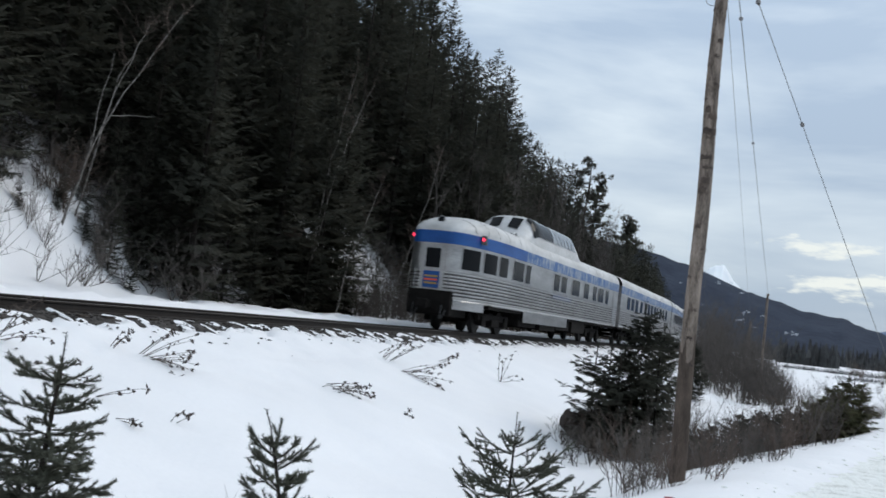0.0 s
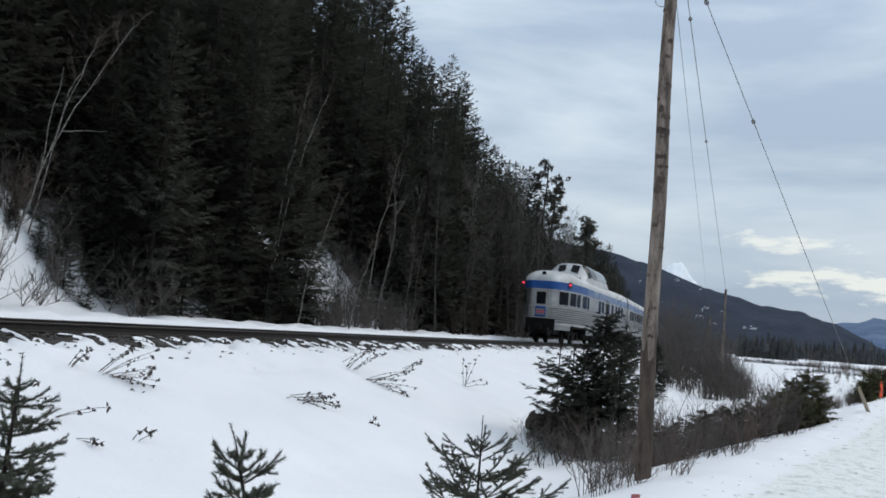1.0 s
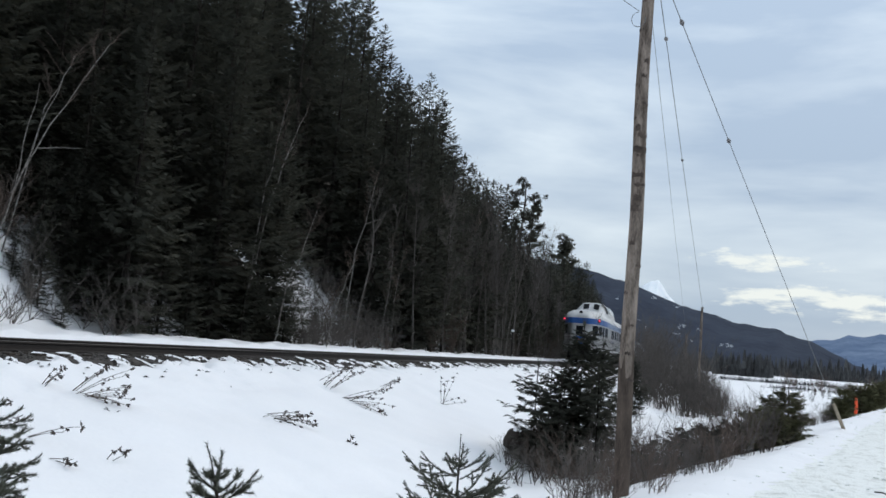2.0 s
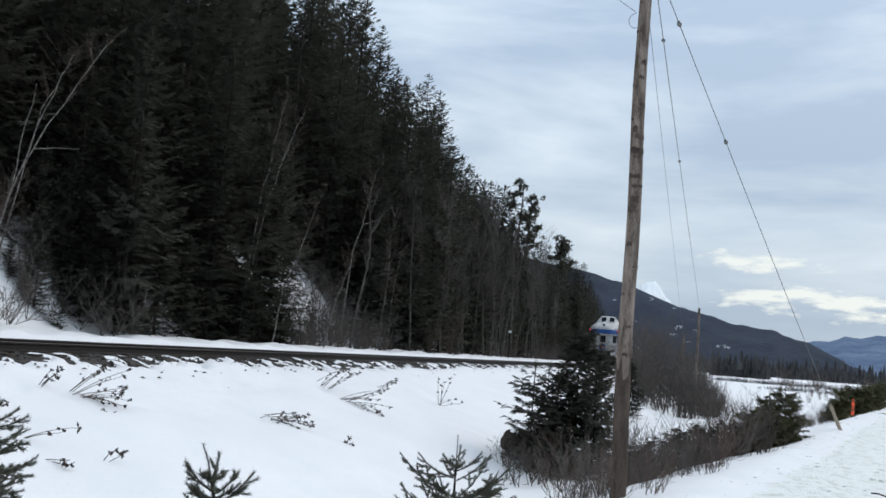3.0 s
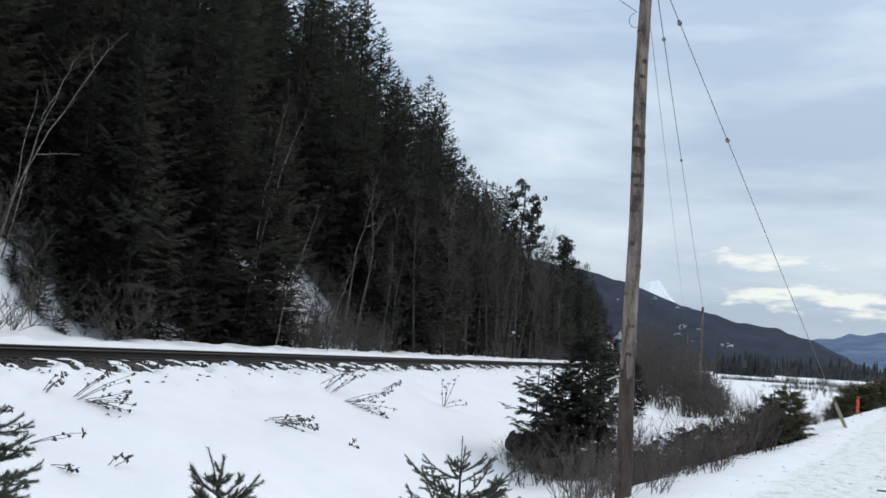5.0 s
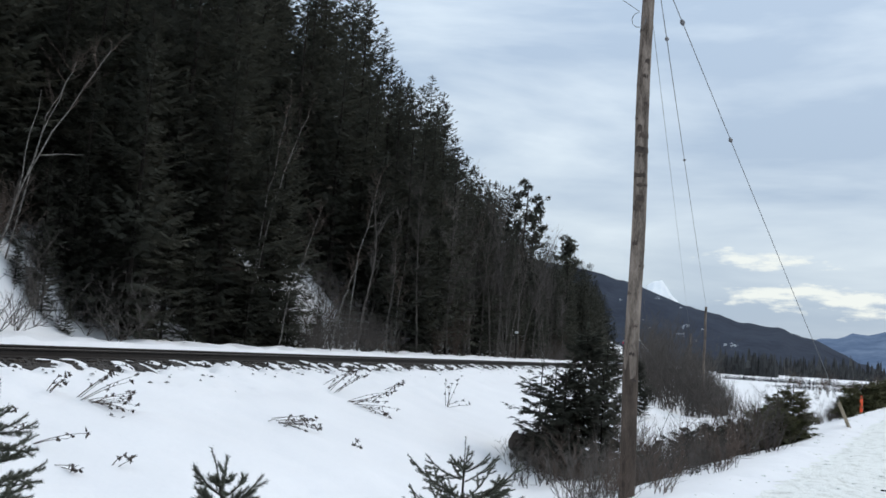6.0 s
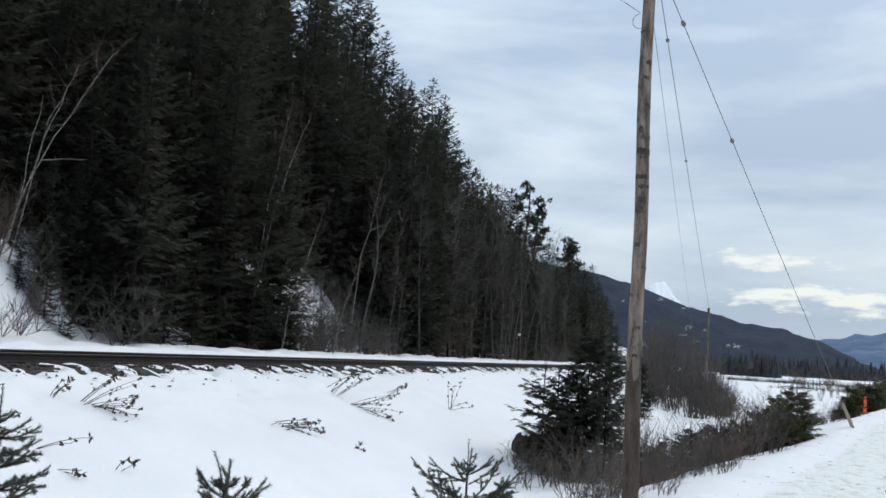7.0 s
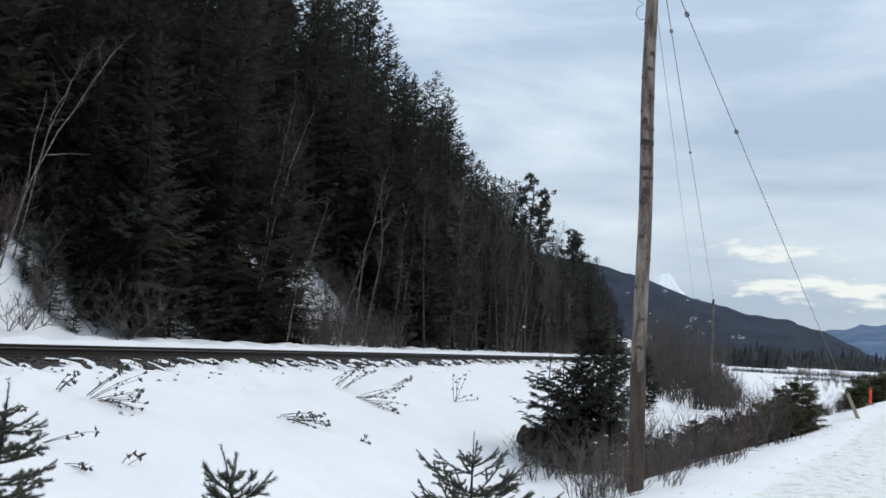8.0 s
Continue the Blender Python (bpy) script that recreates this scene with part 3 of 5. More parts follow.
def wall_point(q, z, side, tail, out=0.0):
    l, s = plan(q, tail)
    l2, s2 = plan(q + 0.02, tail)
    d = Vector((l2 - l, s2 - s))
    d = Vector((0, 1)) if d.length < 1e-6 else d.normalized()
    nx, ny = d.y, -d.x
    return (side * (l + nx * out), s + ny * out - HALF, z)


def wall_band(profile, tail, q0=0.0, q1=99.0, sides=(-1, 1)):
    rings = []
    for side in sides:
        qs = [q for q in wall_qs(tail) if q0 <= q <= q1]
        for q in (reversed(qs) if side < 0 else qs):
            rings.append([wall_point(q, z, side, tail, -inset) for z, inset in profile])
    return loft(rings)


def roof_point(s, b, side, tail):
    """b: 0 at the gutter, 1 at the ridge."""
    if tail and s < 4.2:
        t = math.acos(1 - s / 4.2)
        w = 0.5 + 1.025 * max(0.0, math.sin(t)) ** 0.95
        top = 3.42 + 0.70 * min(1.0, s / 1.9) ** 0.36
    else:
        w, top = 1.525, 4.10
    t = b * math.pi / 2
    return (side * w * math.cos(t) ** 0.75, s - HALF, 3.40 + (top - 3.40) * math.sin(t) ** 0.9)


def patch(f, us, vs):
    """A grid of a surface f(u, v), with its rim turned in a little."""
    bm = bmesh.new()
    grid = [[bm.verts.new(f(u, v)) for v in vs] for u in us]
    for a, b in zip(grid, grid[1:]):
        for i in range(len(vs) - 1):
            bm.faces.new((a[i], a[i + 1], b[i + 1], b[i]))
    bmesh.ops.recalc_face_normals(bm, faces=bm.faces)
    return bm


def lin(a, b, n):
    return [a + (b - a) * i / (n - 1) for i in range(n)]


def window(car, side, tail, q0, q1, z0, z1, curved=False):
    n = 7 if curved else 2
    frame_part = part("window", patch(lambda q, z: wall_point(q, z, side, tail, 0.010), lin(q0 - 0.05, q1 + 0.05, n), (z0 - 0.05, z1 + 0.05)), STEEL, car)
    part("pane", patch(lambda q, z: wall_point(q, z, side, tail, 0.016), lin(q0, q1, n), (z0, z1)), GLASS_DARK, frame_part, "dark tinted glass")


def truck(car, y, name="truck"):
    bm = bmesh.new()
    for side in (-1, 1):
        box(bm, side * 0.98 - 0.09, side * 0.98 + 0.09, y - 1.75, y + 1.75, 0.50, 0.74, 0.03)
        for d in (-1.3, 1.3):
            box(bm, side * 1.02 - 0.13, side * 1.02 + 0.13, y + d - 0.22, y + d + 0.22, 0.30, 0.66, 0.04)
        box(bm, side * 1.02 - 0.14, side * 1.02 + 0.14, y - 0.45, y + 0.45, 0.28, 0.56, 0.04)
    box(bm, -0.95, 0.95, y - 0.25, y + 0.25, 0.42, 0.80, 0.03)
    box(bm, -0.8, 0.8, y - 1.7, y - 1.55, 0.5, 0.66, 0.02)
    box(bm, -0.8, 0.8, y + 1.55, y + 1.7, 0.5, 0.66, 0.02)
    frame_part = part(name, bm, UNDER, car, "grimy black truck frame")
    for d in (-1.3, 1.3):
        for side in (-1, 1):
            bm = bmesh.new()
            cyl(bm, (side * 0.69, y + d, 0.46), (side * 0.82, y + d, 0.46), 0.455, 0.445, 24)
            cyl(bm, (side * 0.66, y + d, 0.46), (side * 0.69, y + d, 0.46), 0.485, 0.485, 24)
            cyl(bm, (side * 0.82, y + d, 0.46), (side * 0.90, y + d, 0.46), 0.13, 0.11, 12)
            part("wheel", bm, WHEEL, frame_part)
        bm = bmesh.new()
        cyl(bm, (-0.7, y + d, 0.46), (0.7, y + d, 0.46), 0.08, n=10)
        part("axle", bm, WHEEL, frame_part)


def railcar(tail, label, rnd_seed, group):
    car = thing("observation_car" if tail else "passenger_car", label, "railway car", group)
    rnd = random.Random(rnd_seed)
    flutes = wall_band(PROFILE[:-2], tail)
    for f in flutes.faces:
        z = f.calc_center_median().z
        # faces in the recesses take the painted shade tone
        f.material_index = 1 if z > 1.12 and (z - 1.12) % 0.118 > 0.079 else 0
    part("lower_wall", flutes, [FLUTED, GROOVE], car, "fluted stainless lower side with shade painted into the grooves")
    part("window_wall", wall_band([(2.03, 0.004), (2.06, 0.0), (2.98, 0.0)], tail), STEEL, car)
    band = [(2.98, 0.0), (2.99, -0.014), (3.40, -0.014), (3.41, 0.0)]
    if tail:
        part("blue_band", wall_band(band, tail, 0.0, 6.7), BLUE, car, "blue painted band above the windows")
        for side in (-1, 1):
            part("blue_band", wall_band(band, tail, 6.5, 99.0, (side,)), FADED_BLUE, car, "worn blue band streaked with snow")
    else:
        part("blue_band", wall_band(band, tail), FADED_BLUE, car, "worn blue band streaked with snow")
    ss = [0, 0.02, 0.06, 0.12, 0.25, 0.45, 0.7, 1.0, 1.35, 1.7, 2.0, 2.5, 3.0, 3.6, 4.2] + lin(4.7, 2 * HALF, 26) if tail else lin(0, 2 * HALF, 28)
    rings = []
    for s in ss:
        bs = lin(0, 1, 10)
        rings.append([roof_point(s, b, 1, tail) for b in bs] + [roof_point(s, b, -1, tail) for b in reversed(bs[:-1])])
    roof = part("roof", loft(rings), ROOF, car, "pale steel roof dusted with snow", True)
    for s in ([0.9, 1.7, 2.6, 3.6] if tail else []) + lin(5.0 if tail else 1.0, 23.2, 12):
        if tail and 6.0 < s < 15.6:
            continue
        bs = lin(0.04, 0.96, 12)
        f = lambda d, b: tuple(Vector(roof_point(s + d, b, 1, tail)) + Vector((0.004, 0, 0.012)))
        g = lambda d, b: tuple(Vector(roof_point(s + d, b, -1, tail)) + Vector((-0.004, 0, 0.012)))
        for fn in (f, g):
            part("roof_seam", patch(fn, (-0.014, 0.014), bs), UNDER if tail else STEEL, roof, "dark roof seam")
    # ends
    for y, s in ((-HALF, -1), (HALF, 1)):
        if tail and s < 0:
            continue
        bm = bmesh.new()
        box(bm, -1.5, 1.5, y - 0.03, y + 0.03, 1.02, 3.42)
        box(bm, -1.2, 1.2, y - 0.03, y + 0.03, 3.42, 3.95)
        part("end_wall", bm, STEEL, car)
        bm = bmesh.new()
        box(bm, -0.62, 0.62, min(y, y + s * 0.33), max(y, y + s * 0.33), 1.0, 3.5, 0.06)
        part("gangway", bm, RUBBER, car, "black rubber gangway diaphragm")
    # floor and underframe
    bm = bmesh.new()
    box(bm, -1.42, 1.42, -HALF + (2.2 if tail else 0.1), HALF - 0.1, 0.92, 1.06)
    part("underframe", bm, UNDER, car)
    truck(car, -HALF + 3.95)
    truck(car, HALF - 3.95)
    for y0, y1, z0, side_x in ((-5.6, -3.2, 0.42, 1.3), (-2.9, -0.4, 0.36, 1.38), (0.0, 2.4, 0.45, 1.3), (2.7, 5.2, 0.40, 1.38)):
        bm = bmesh.new()
        box(bm, -side_x, side_x, y0 + rnd.uniform(-0.1, 0.1), y1, z0, 0.93, 0.03)
        part("equipment_box", bm, UNDER, car)
    for side in (-1, 1):
        bm = bmesh.new()
        x = side * 1.49
        box(bm, min(x, x - side * 0.03), max(x, x - side * 0.03), -5.7, 1.2 if tail else 5.2, 0.60, 1.04)
        part("skirt", bm, STEEL, car, "plain steel skirt between the trucks")
        bm = bmesh.new()
        for k in range(3):
            x0 = side * (1.50 - 0.13 * k)
            box(bm, min(x0, x0 - side * 0.26), max(x0, x0 - side * 0.26), HALF - 1.45, HALF - 0.65, 0.45 + 0.2 * k, 0.48 + 0.2 * k)
        part("entrance_steps", bm, STEEL, car)
        part("vestibule_door", patch(lambda q, z: wall_point(q, z, side, tail, 0.02), (2 * HALF - 0.5, 2 * HALF + 0.35) if tail else (2 * HALF + 0.1, 2 * HALF + 0.9), (1.1, 2.95)), STEEL, car)
        base = 0.75 if tail else 1.525
        if tail:
            spans = [(1.66, 2.76, True), (3.02, 3.80, True), (4.0, 4.56, True), (5.06, 6.40, False), (6.7, 7.3, False), (10.96, 11.84, False), (12.22, 13.1, False),
                     (14.2, 15.6, False), (16.58, 17.5, False), (18.5, 19.2, False), (19.74, 20.9, False), (21.5, 22.2, False)]
        else:
            spans, s = [], 2.2
            while s < 21:
                wd = rnd.choice((1.05, 1.05, 0.6))
                spans.append((s + base, s + wd + base, False))
                s += wd + rnd.choice((0.45, 0.55, 0.9))
        for q0, q1, curved in spans:
            window(car, side, tail, q0, q1, 2.16, 2.88, curved)
        bm = bmesh.new()
        x = side * 1.545
        box(bm, min(x, x - side * 0.015), max(x, x - side * 0.015), -1.9, 1.4, 1.80, 2.02)
        part("nameplate", bm, NAMEPLATE, car, "plain blue-grey plate on the side")
    if tail:
        tail_details(car)
        dome(car)
    return car


LAMP_Q = 2.75


def tail_details(car):
    # rear door with window and a small drumhead sign of plain bars
    bm = bmesh.new()
    box(bm, -0.46, 0.46, -HALF - 0.035, -HALF + 0.02, 1.40, 2.96, 0.02)
    door = part("rear_door", bm, STEEL, car, "steel end door")
    bm = bmesh.new()
    box(bm, -0.27, 0.27, -HALF - 0.045, -HALF - 0.02, 2.12, 2.80, 0.02)
    part("pane", bm, GLASS_DARK, door, "dark tinted glass")
    bm = bmesh.new()
    box(bm, -0.30, 0.30, -HALF - 0.075, -HALF - 0.035, 1.42, 2.0, 0.02)
    sign = part("sign", bm, BLUE, door, "blue sign board with plain coloured bars")
    for z, m in ((1.82, YELLOW), (1.70, ORANGE), (1.58, YELLOW)):
        bm = bmesh.new()
        box(bm, -0.24, 0.24, -HALF - 0.083, -HALF - 0.07, z - 0.03, z + 0.03)
        part("sign_bar", bm, m, sign)
    for side in (-1, 1):
        part("apron", patch(lambda q, z: wall_point(q, z, side, True, -0.02), lin(1.0, 3.3, 9), (0.76, 1.08)), STEEL, car, "plain steel apron below the fluted side")
    # buffer beam, coupler, hoses below the rear
    bm = bmesh.new()
    box(bm, -0.80, 0.80, -HALF - 0.05, -HALF + 1.6, 0.50, 1.36, 0.06)
    part("buffer_beam", bm, UNDER, car)
    bm = bmesh.new()
    box(bm, -0.14, 0.14, -HALF - 0.55, -HALF + 0.1, 0.74, 0.98, 0.04)
    box(bm, -0.2, 0.2, -HALF - 0.72, -HALF - 0.45, 0.70, 1.02, 0.05)
    part("coupler", bm, UNDER, car)
    for x in (-0.55, 0.5):
        s = Soup()
        pts = [Vector((x + 0.02 * i, -HALF - 0.05 - 0.25 * math.sin(math.pi * i / 8), 0.85 - 0.45 * math.sin(math.pi * i / 9))) for i in range(9)]
        s.tube(pts, [0.028] * 9, 6)
        put("brake_hose", s.mesh("brake_hose", RUBBER), car)
    for side in (-1, 1):
        bm = bmesh.new()
        c = Vector(wall_point(LAMP_Q, 3.28, side, True, 0.0))
        o = Vector(wall_point(LAMP_Q, 3.28, side, True, 0.10))
        box(bm, o.x - 0.09, o.x + 0.09, o.y - 0.08, o.y + 0.12, 3.13, 3.45, 0.03)
        cyl(bm, c, o, 0.04, n=8)
        lamp = part("marker_lamp", bm, LAMP_CASE, car, "black marker lamp with lit red lens")
        bm = bmesh.new()
        cyl(bm, (o.x, o.y - 0.08, 3.31), (o.x, o.y - 0.125, 3.31), 0.062, 0.05, 16)
        part("lens", bm, RED_LAMP, lamp, "glowing red lens")
        s = Soup()
        s.tube([Vector(wall_point(0.78, z, side, True, 0.05)) for z in (1.15, 1.2, 2.0, 2.1)], [0.018] * 4, 6)
        put("handrail", s.mesh("handrail", STEEL), car)
    bm = bmesh.new()
    cyl(bm, (0, -HALF + 0.75, 3.72), (0, -HALF + 0.30, 3.84), 0.13, 0.14, 16)
    beacon = part("backup_lamp", bm, STEEL, car, "round lamp on the roof end")
    bm = bmesh.new()
    cyl(bm, (0, -HALF + 0.30, 3.84), (0, -HALF + 0.28, 3.845), 0.12, 0.11, 16)
    part("lens", bm, GLASS_DARK, beacon)
    bm = bmesh.new()
    for x in (0.85, 1.05):
        box(bm, x - 0.03, x + 0.03, -HALF + 5.6, -HALF + 5.66, 3.72, 4.08, 0.01)
    part("roof_vent", bm, STEEL, car)


def dome_point(s, b, side):
    """The glass dome: s metres from the car's end, b from 0 at the roof to 1 at the ridge."""
    top = 4.12 + 0.92 * sstep(6.4, 8.0, s) * sstep(15.6, 14.0, s)
    t = b * math.pi / 2
    w = 1.22 + 0.14 * sstep(6.6, 8.2, s)
    return (side * w * math.cos(t) ** 0.6, s - HALF, 3.66 + (top - 3.66) * math.sin(t) ** 0.8)


def dome(car):
    ss = lin(6.2, 9.2, 31) + lin(9.3, 13.7, 12) + lin(13.8, 15.6, 19)
    bs = lin(0, 1, 17)
    rings = [[dome_point(s, b, 1) for b in bs] + [dome_point(s, b, -1) for b in reversed(bs[:-1])] for s in ss]
    shell = part("dome", loft(rings), ROOF, car, "raised steel and glass viewing dome", True)

    def raised(s, b, side, lift=0.03):
        p = Vector(dome_point(s, b, side))
        n = (Vector(dome_point(s + 0.02, b, side)) - p).cross(Vector(dome_point(s, b + 0.01, side)) - p).normalized()
        return tuple(p + n * (lift if n.z > 0 else -lift))

    def pane(side, foot, head, b0, b1, mat, label="", lift=0.03, name="dome_pane"):
        # foot and head: from where to where the pane runs along the car, at its lower and upper edge
        f = lambda u, v: raised((foot[0] + (foot[1] - foot[0]) * u) * (1 - v) + (head[0] + (head[1] - head[0]) * u) * v, b0 + (b1 - b0) * v, side, lift)
        part(name, patch(f, lin(0, 1, 13), lin(0, 1, 11)), mat, shell, label)

    for side in (-1, 1):
        for i in range(6):
            s0 = 10.15 + 0.66 * i
            pane(side, (s0, s0 + 0.57), (s0, s0 + 0.57), 0.20, 0.86, DOME_GLASS)
        pane(side, (7.35, 10.0), (7.6, 9.8), 0.20, 0.74, GLASS_DARK, "dark curved corner pane", 0.04)
        pane(side, (6.95, 7.6), (7.05, 7.6), 0.79, 0.975, GLASS_DARK, "dark end pane", 0.04)
        pane(side, (14.5, 15.1), (14.5, 15.1), 0.40, 0.95, GLASS_DARK, "dark end pane", 0.04)


# pale base colour stands for the sky mirrored in the side panes
DOME_GLASS = material("sky_toned_dome_glass", (0.16, 0.165, 0.17), (0.30, 0.31, 0.32), 0.12, 0.3, scale=1.0, bump=0.0)

TRAIN = []
GROUP = "cars of the passenger train"
TRAIN.append(railcar(True, "stainless steel dome observation car with blue band and rounded tail", 1, GROUP))
first = railcar(False, "stainless steel passenger car with worn blue band and dark windows", 2, GROUP)
TRAIN.append(first)
second = railcar(False, "stainless steel passenger car with worn blue band and dark windows", 5, GROUP)
TRAIN.append(second)
for k in range(4):
    TRAIN.append(copy_thing(first if k % 2 else second, Matrix.Identity(4)))


def on_track(s):
    slope = (track_x(s + 9) - track_x(s - 9)) / 18
    x = (track_x(s + 9) + track_x(s - 9)) / 2
    return pose(x, s, 0.0, 0, 0, math.degrees(-math.atan(slope)))


REAR, SPEED = 30.5, 21.05


def motions():
    """The train draws away along the track at a steady speed."""
    for i, car in enumerate(TRAIN):
        walk(car, [(0.5 * k, on_track(REAR + HALF + SPEED * 0.5 * k + (2 * HALF + 0.7) * i)) for k in range(17)])


# ---- trees and shrubs ----
def conifer_meshes(seed, h, spread, bare=0.12, step=0.42, per=6, twigs=8, needles=None, dense=1.0):
    """A trunk, and a crown of drooping boughs made of many small sprays."""
    rnd = random.Random(seed)
    trunk, crown = Soup(), Soup()
    lean = Vector((rnd.uniform(-0.02, 0.02), rnd.uniform(-0.02, 0.02), 0))
    axis = lambda z: Vector((lean.x * z + 0.05 * math.sin(z * 0.7 + seed), lean.y * z, z))
    zs = lin(-0.6, h, 10)
    trunk.tube([axis(z) for z in zs], [max(0.012, 0.012 * h * (1 - 0.97 * max(0, z) / h)) for z in zs], 7)
    z = h * bare
    while z < h - 0.15:
        k = (z - h * bare) / (h * (1 - bare))
        length = spread * ((1 - k) ** 0.7) * (0.55 + 0.45 * min(1.0, k * 6)) + 0.12
        for i in range(max(3, int(per * (1 - 0.2 * k)))):
            if rnd.random() > dense:
                continue
            a = rnd.uniform(0, 2 * math.pi)
            ln = length * rnd.uniform(0.55, 1.2)
            out = Vector((math.cos(a), math.sin(a), 0))
            drop = rnd.uniform(0.10, 0.42) * (1 - 0.9 * k) - 0.35 * k
            root = axis(z + rnd.uniform(-0.2, 0.2) * step)
            pts = [root + out * (ln * t) + Vector((0, 0, -drop * ln * t + 0.22 * ln * t * t)) for t in (0, 0.35, 0.7, 1.0)]
            side = Vector((-out.y, out.x, 0))
            n = max(3, int(twigs * ln / spread) + 2)
            for j in range(n):
                t = (j + 0.6 + rnd.uniform(-0.3, 0.3)) / n
                seg = min(2, int(t * 3))
                p = pts[seg].lerp(pts[seg + 1], t * 3 - seg) if t < 1 else pts[3]
                for sgn in (-1, 1):
                    tl = (0.26 * ln * (1.15 - t) + 0.12) * rnd.uniform(0.7, 1.25)
                    dirn = (out * rnd.uniform(0.45, 0.9) + side * sgn * rnd.uniform(0.5, 0.9) + Vector((0, 0, rnd.uniform(-0.55, 0.12)))).normalized()
                    flat = dirn.cross(Vector((rnd.uniform(-0.5, 0.5), rnd.uniform(-0.5, 0.5), 1))).normalized()
                    crown.spray(p, dirn, flat, tl)
            crown.kite(pts[2], pts[3] + out * 0.1, side, 0.07 + 0.03 * ln)
        z += step * rnd.uniform(0.75, 1.25) * (1 - 0.45 * k)
    top = axis(h)
    for i in range(5):
        a = i * 1.3
        k = min(1.0, h / 11)
        crown.kite(top - Vector((0, 0, 0.5 * k)), top + Vector((0.06 * math.cos(a), 0.06 * math.sin(a), 0.2)) * 1.0, Vector((math.sin(a), math.cos(a), 0)), 0.04 * k)
    return trunk.mesh("trunk", BARK), fluffed(crown.mesh("crown", needles or NEEDLES))


def placed(x, y, turn=0.0, size=1.0, sink=0.0, lean_x=0.0, lean_y=0.0):
    return pose(x, y, ground(x, y) - sink, lean_x, lean_y, turn) @ Matrix.Diagonal((size, size, size, 1))


FOREST = "conifers of the hillside forest"
KINDS = [conifer_meshes(i, h, sp, bare, step, per, 9, dense=d) for i, (h, sp, bare, step, per, d) in enumerate((
    (13.0, 3.0, 0.03, 0.46, 8, 1.0), (11.0, 2.8, 0.02, 0.44, 8, 1.0), (15.0, 3.1, 0.08, 0.52, 8, 1.0), (9.0, 2.5, 0.02, 0.40, 8, 1.0), (14.0, 2.5, 0.15, 0.50, 8, 0.95)))]


# the crest line of the woods, bearing and height in degrees, as it stands over the road
CREST = [(-60, 45), (-30, 27), (-25.6, 21.5), (-24.2, 19.6), (-23.2, 17.8), (-22, 15.8), (-19.4, 13.8), (-18.6, 12.0), (-17.8, 10.8), (-16.9, 9.8), (-15.1, 9.2),
         (-14.2, 8.6), (-13.2, 7.2), (-12.2, 6.1), (-10.1, 5.2), (-9.0, 3.3), (-8.4, 1.6), (-7.8, 0.2), (0, 0)]


def crest_height(x, y):
    """The height of the woods' crest line over the place x, y."""
    az = math.degrees(math.atan2(x - EYE[0], y))
    el = next((e0 + (e1 - e0) * (az - a0) / (a1 - a0) for (a0, e0), (a1, e1) in zip(CREST, CREST[1:]) if a0 <= az <= a1), 0.0)
    return EYE[2] + math.hypot(x - EYE[0], y) * math.tan(radians(el))


TALL = (13.0, 11.0, 15.0, 9.0, 14.0)


def scaled_tree(k, x, y, turn, size, name="conifer", label="tall dark green conifer on the steep snowy hillside", least=0.3):
    size = min(size, (crest_height(x, y) - ground(x, y)) / TALL[k])
    if size < least:
        return None
    t = thing(name, label, "conifer", FOREST, placed(x, y, turn, 1.0, 0.3))
    t.scale = (size, size, size * 1.0)
    put("trunk", KINDS[k][0], t)
    put("crown", KINDS[k][1], t)
    return t


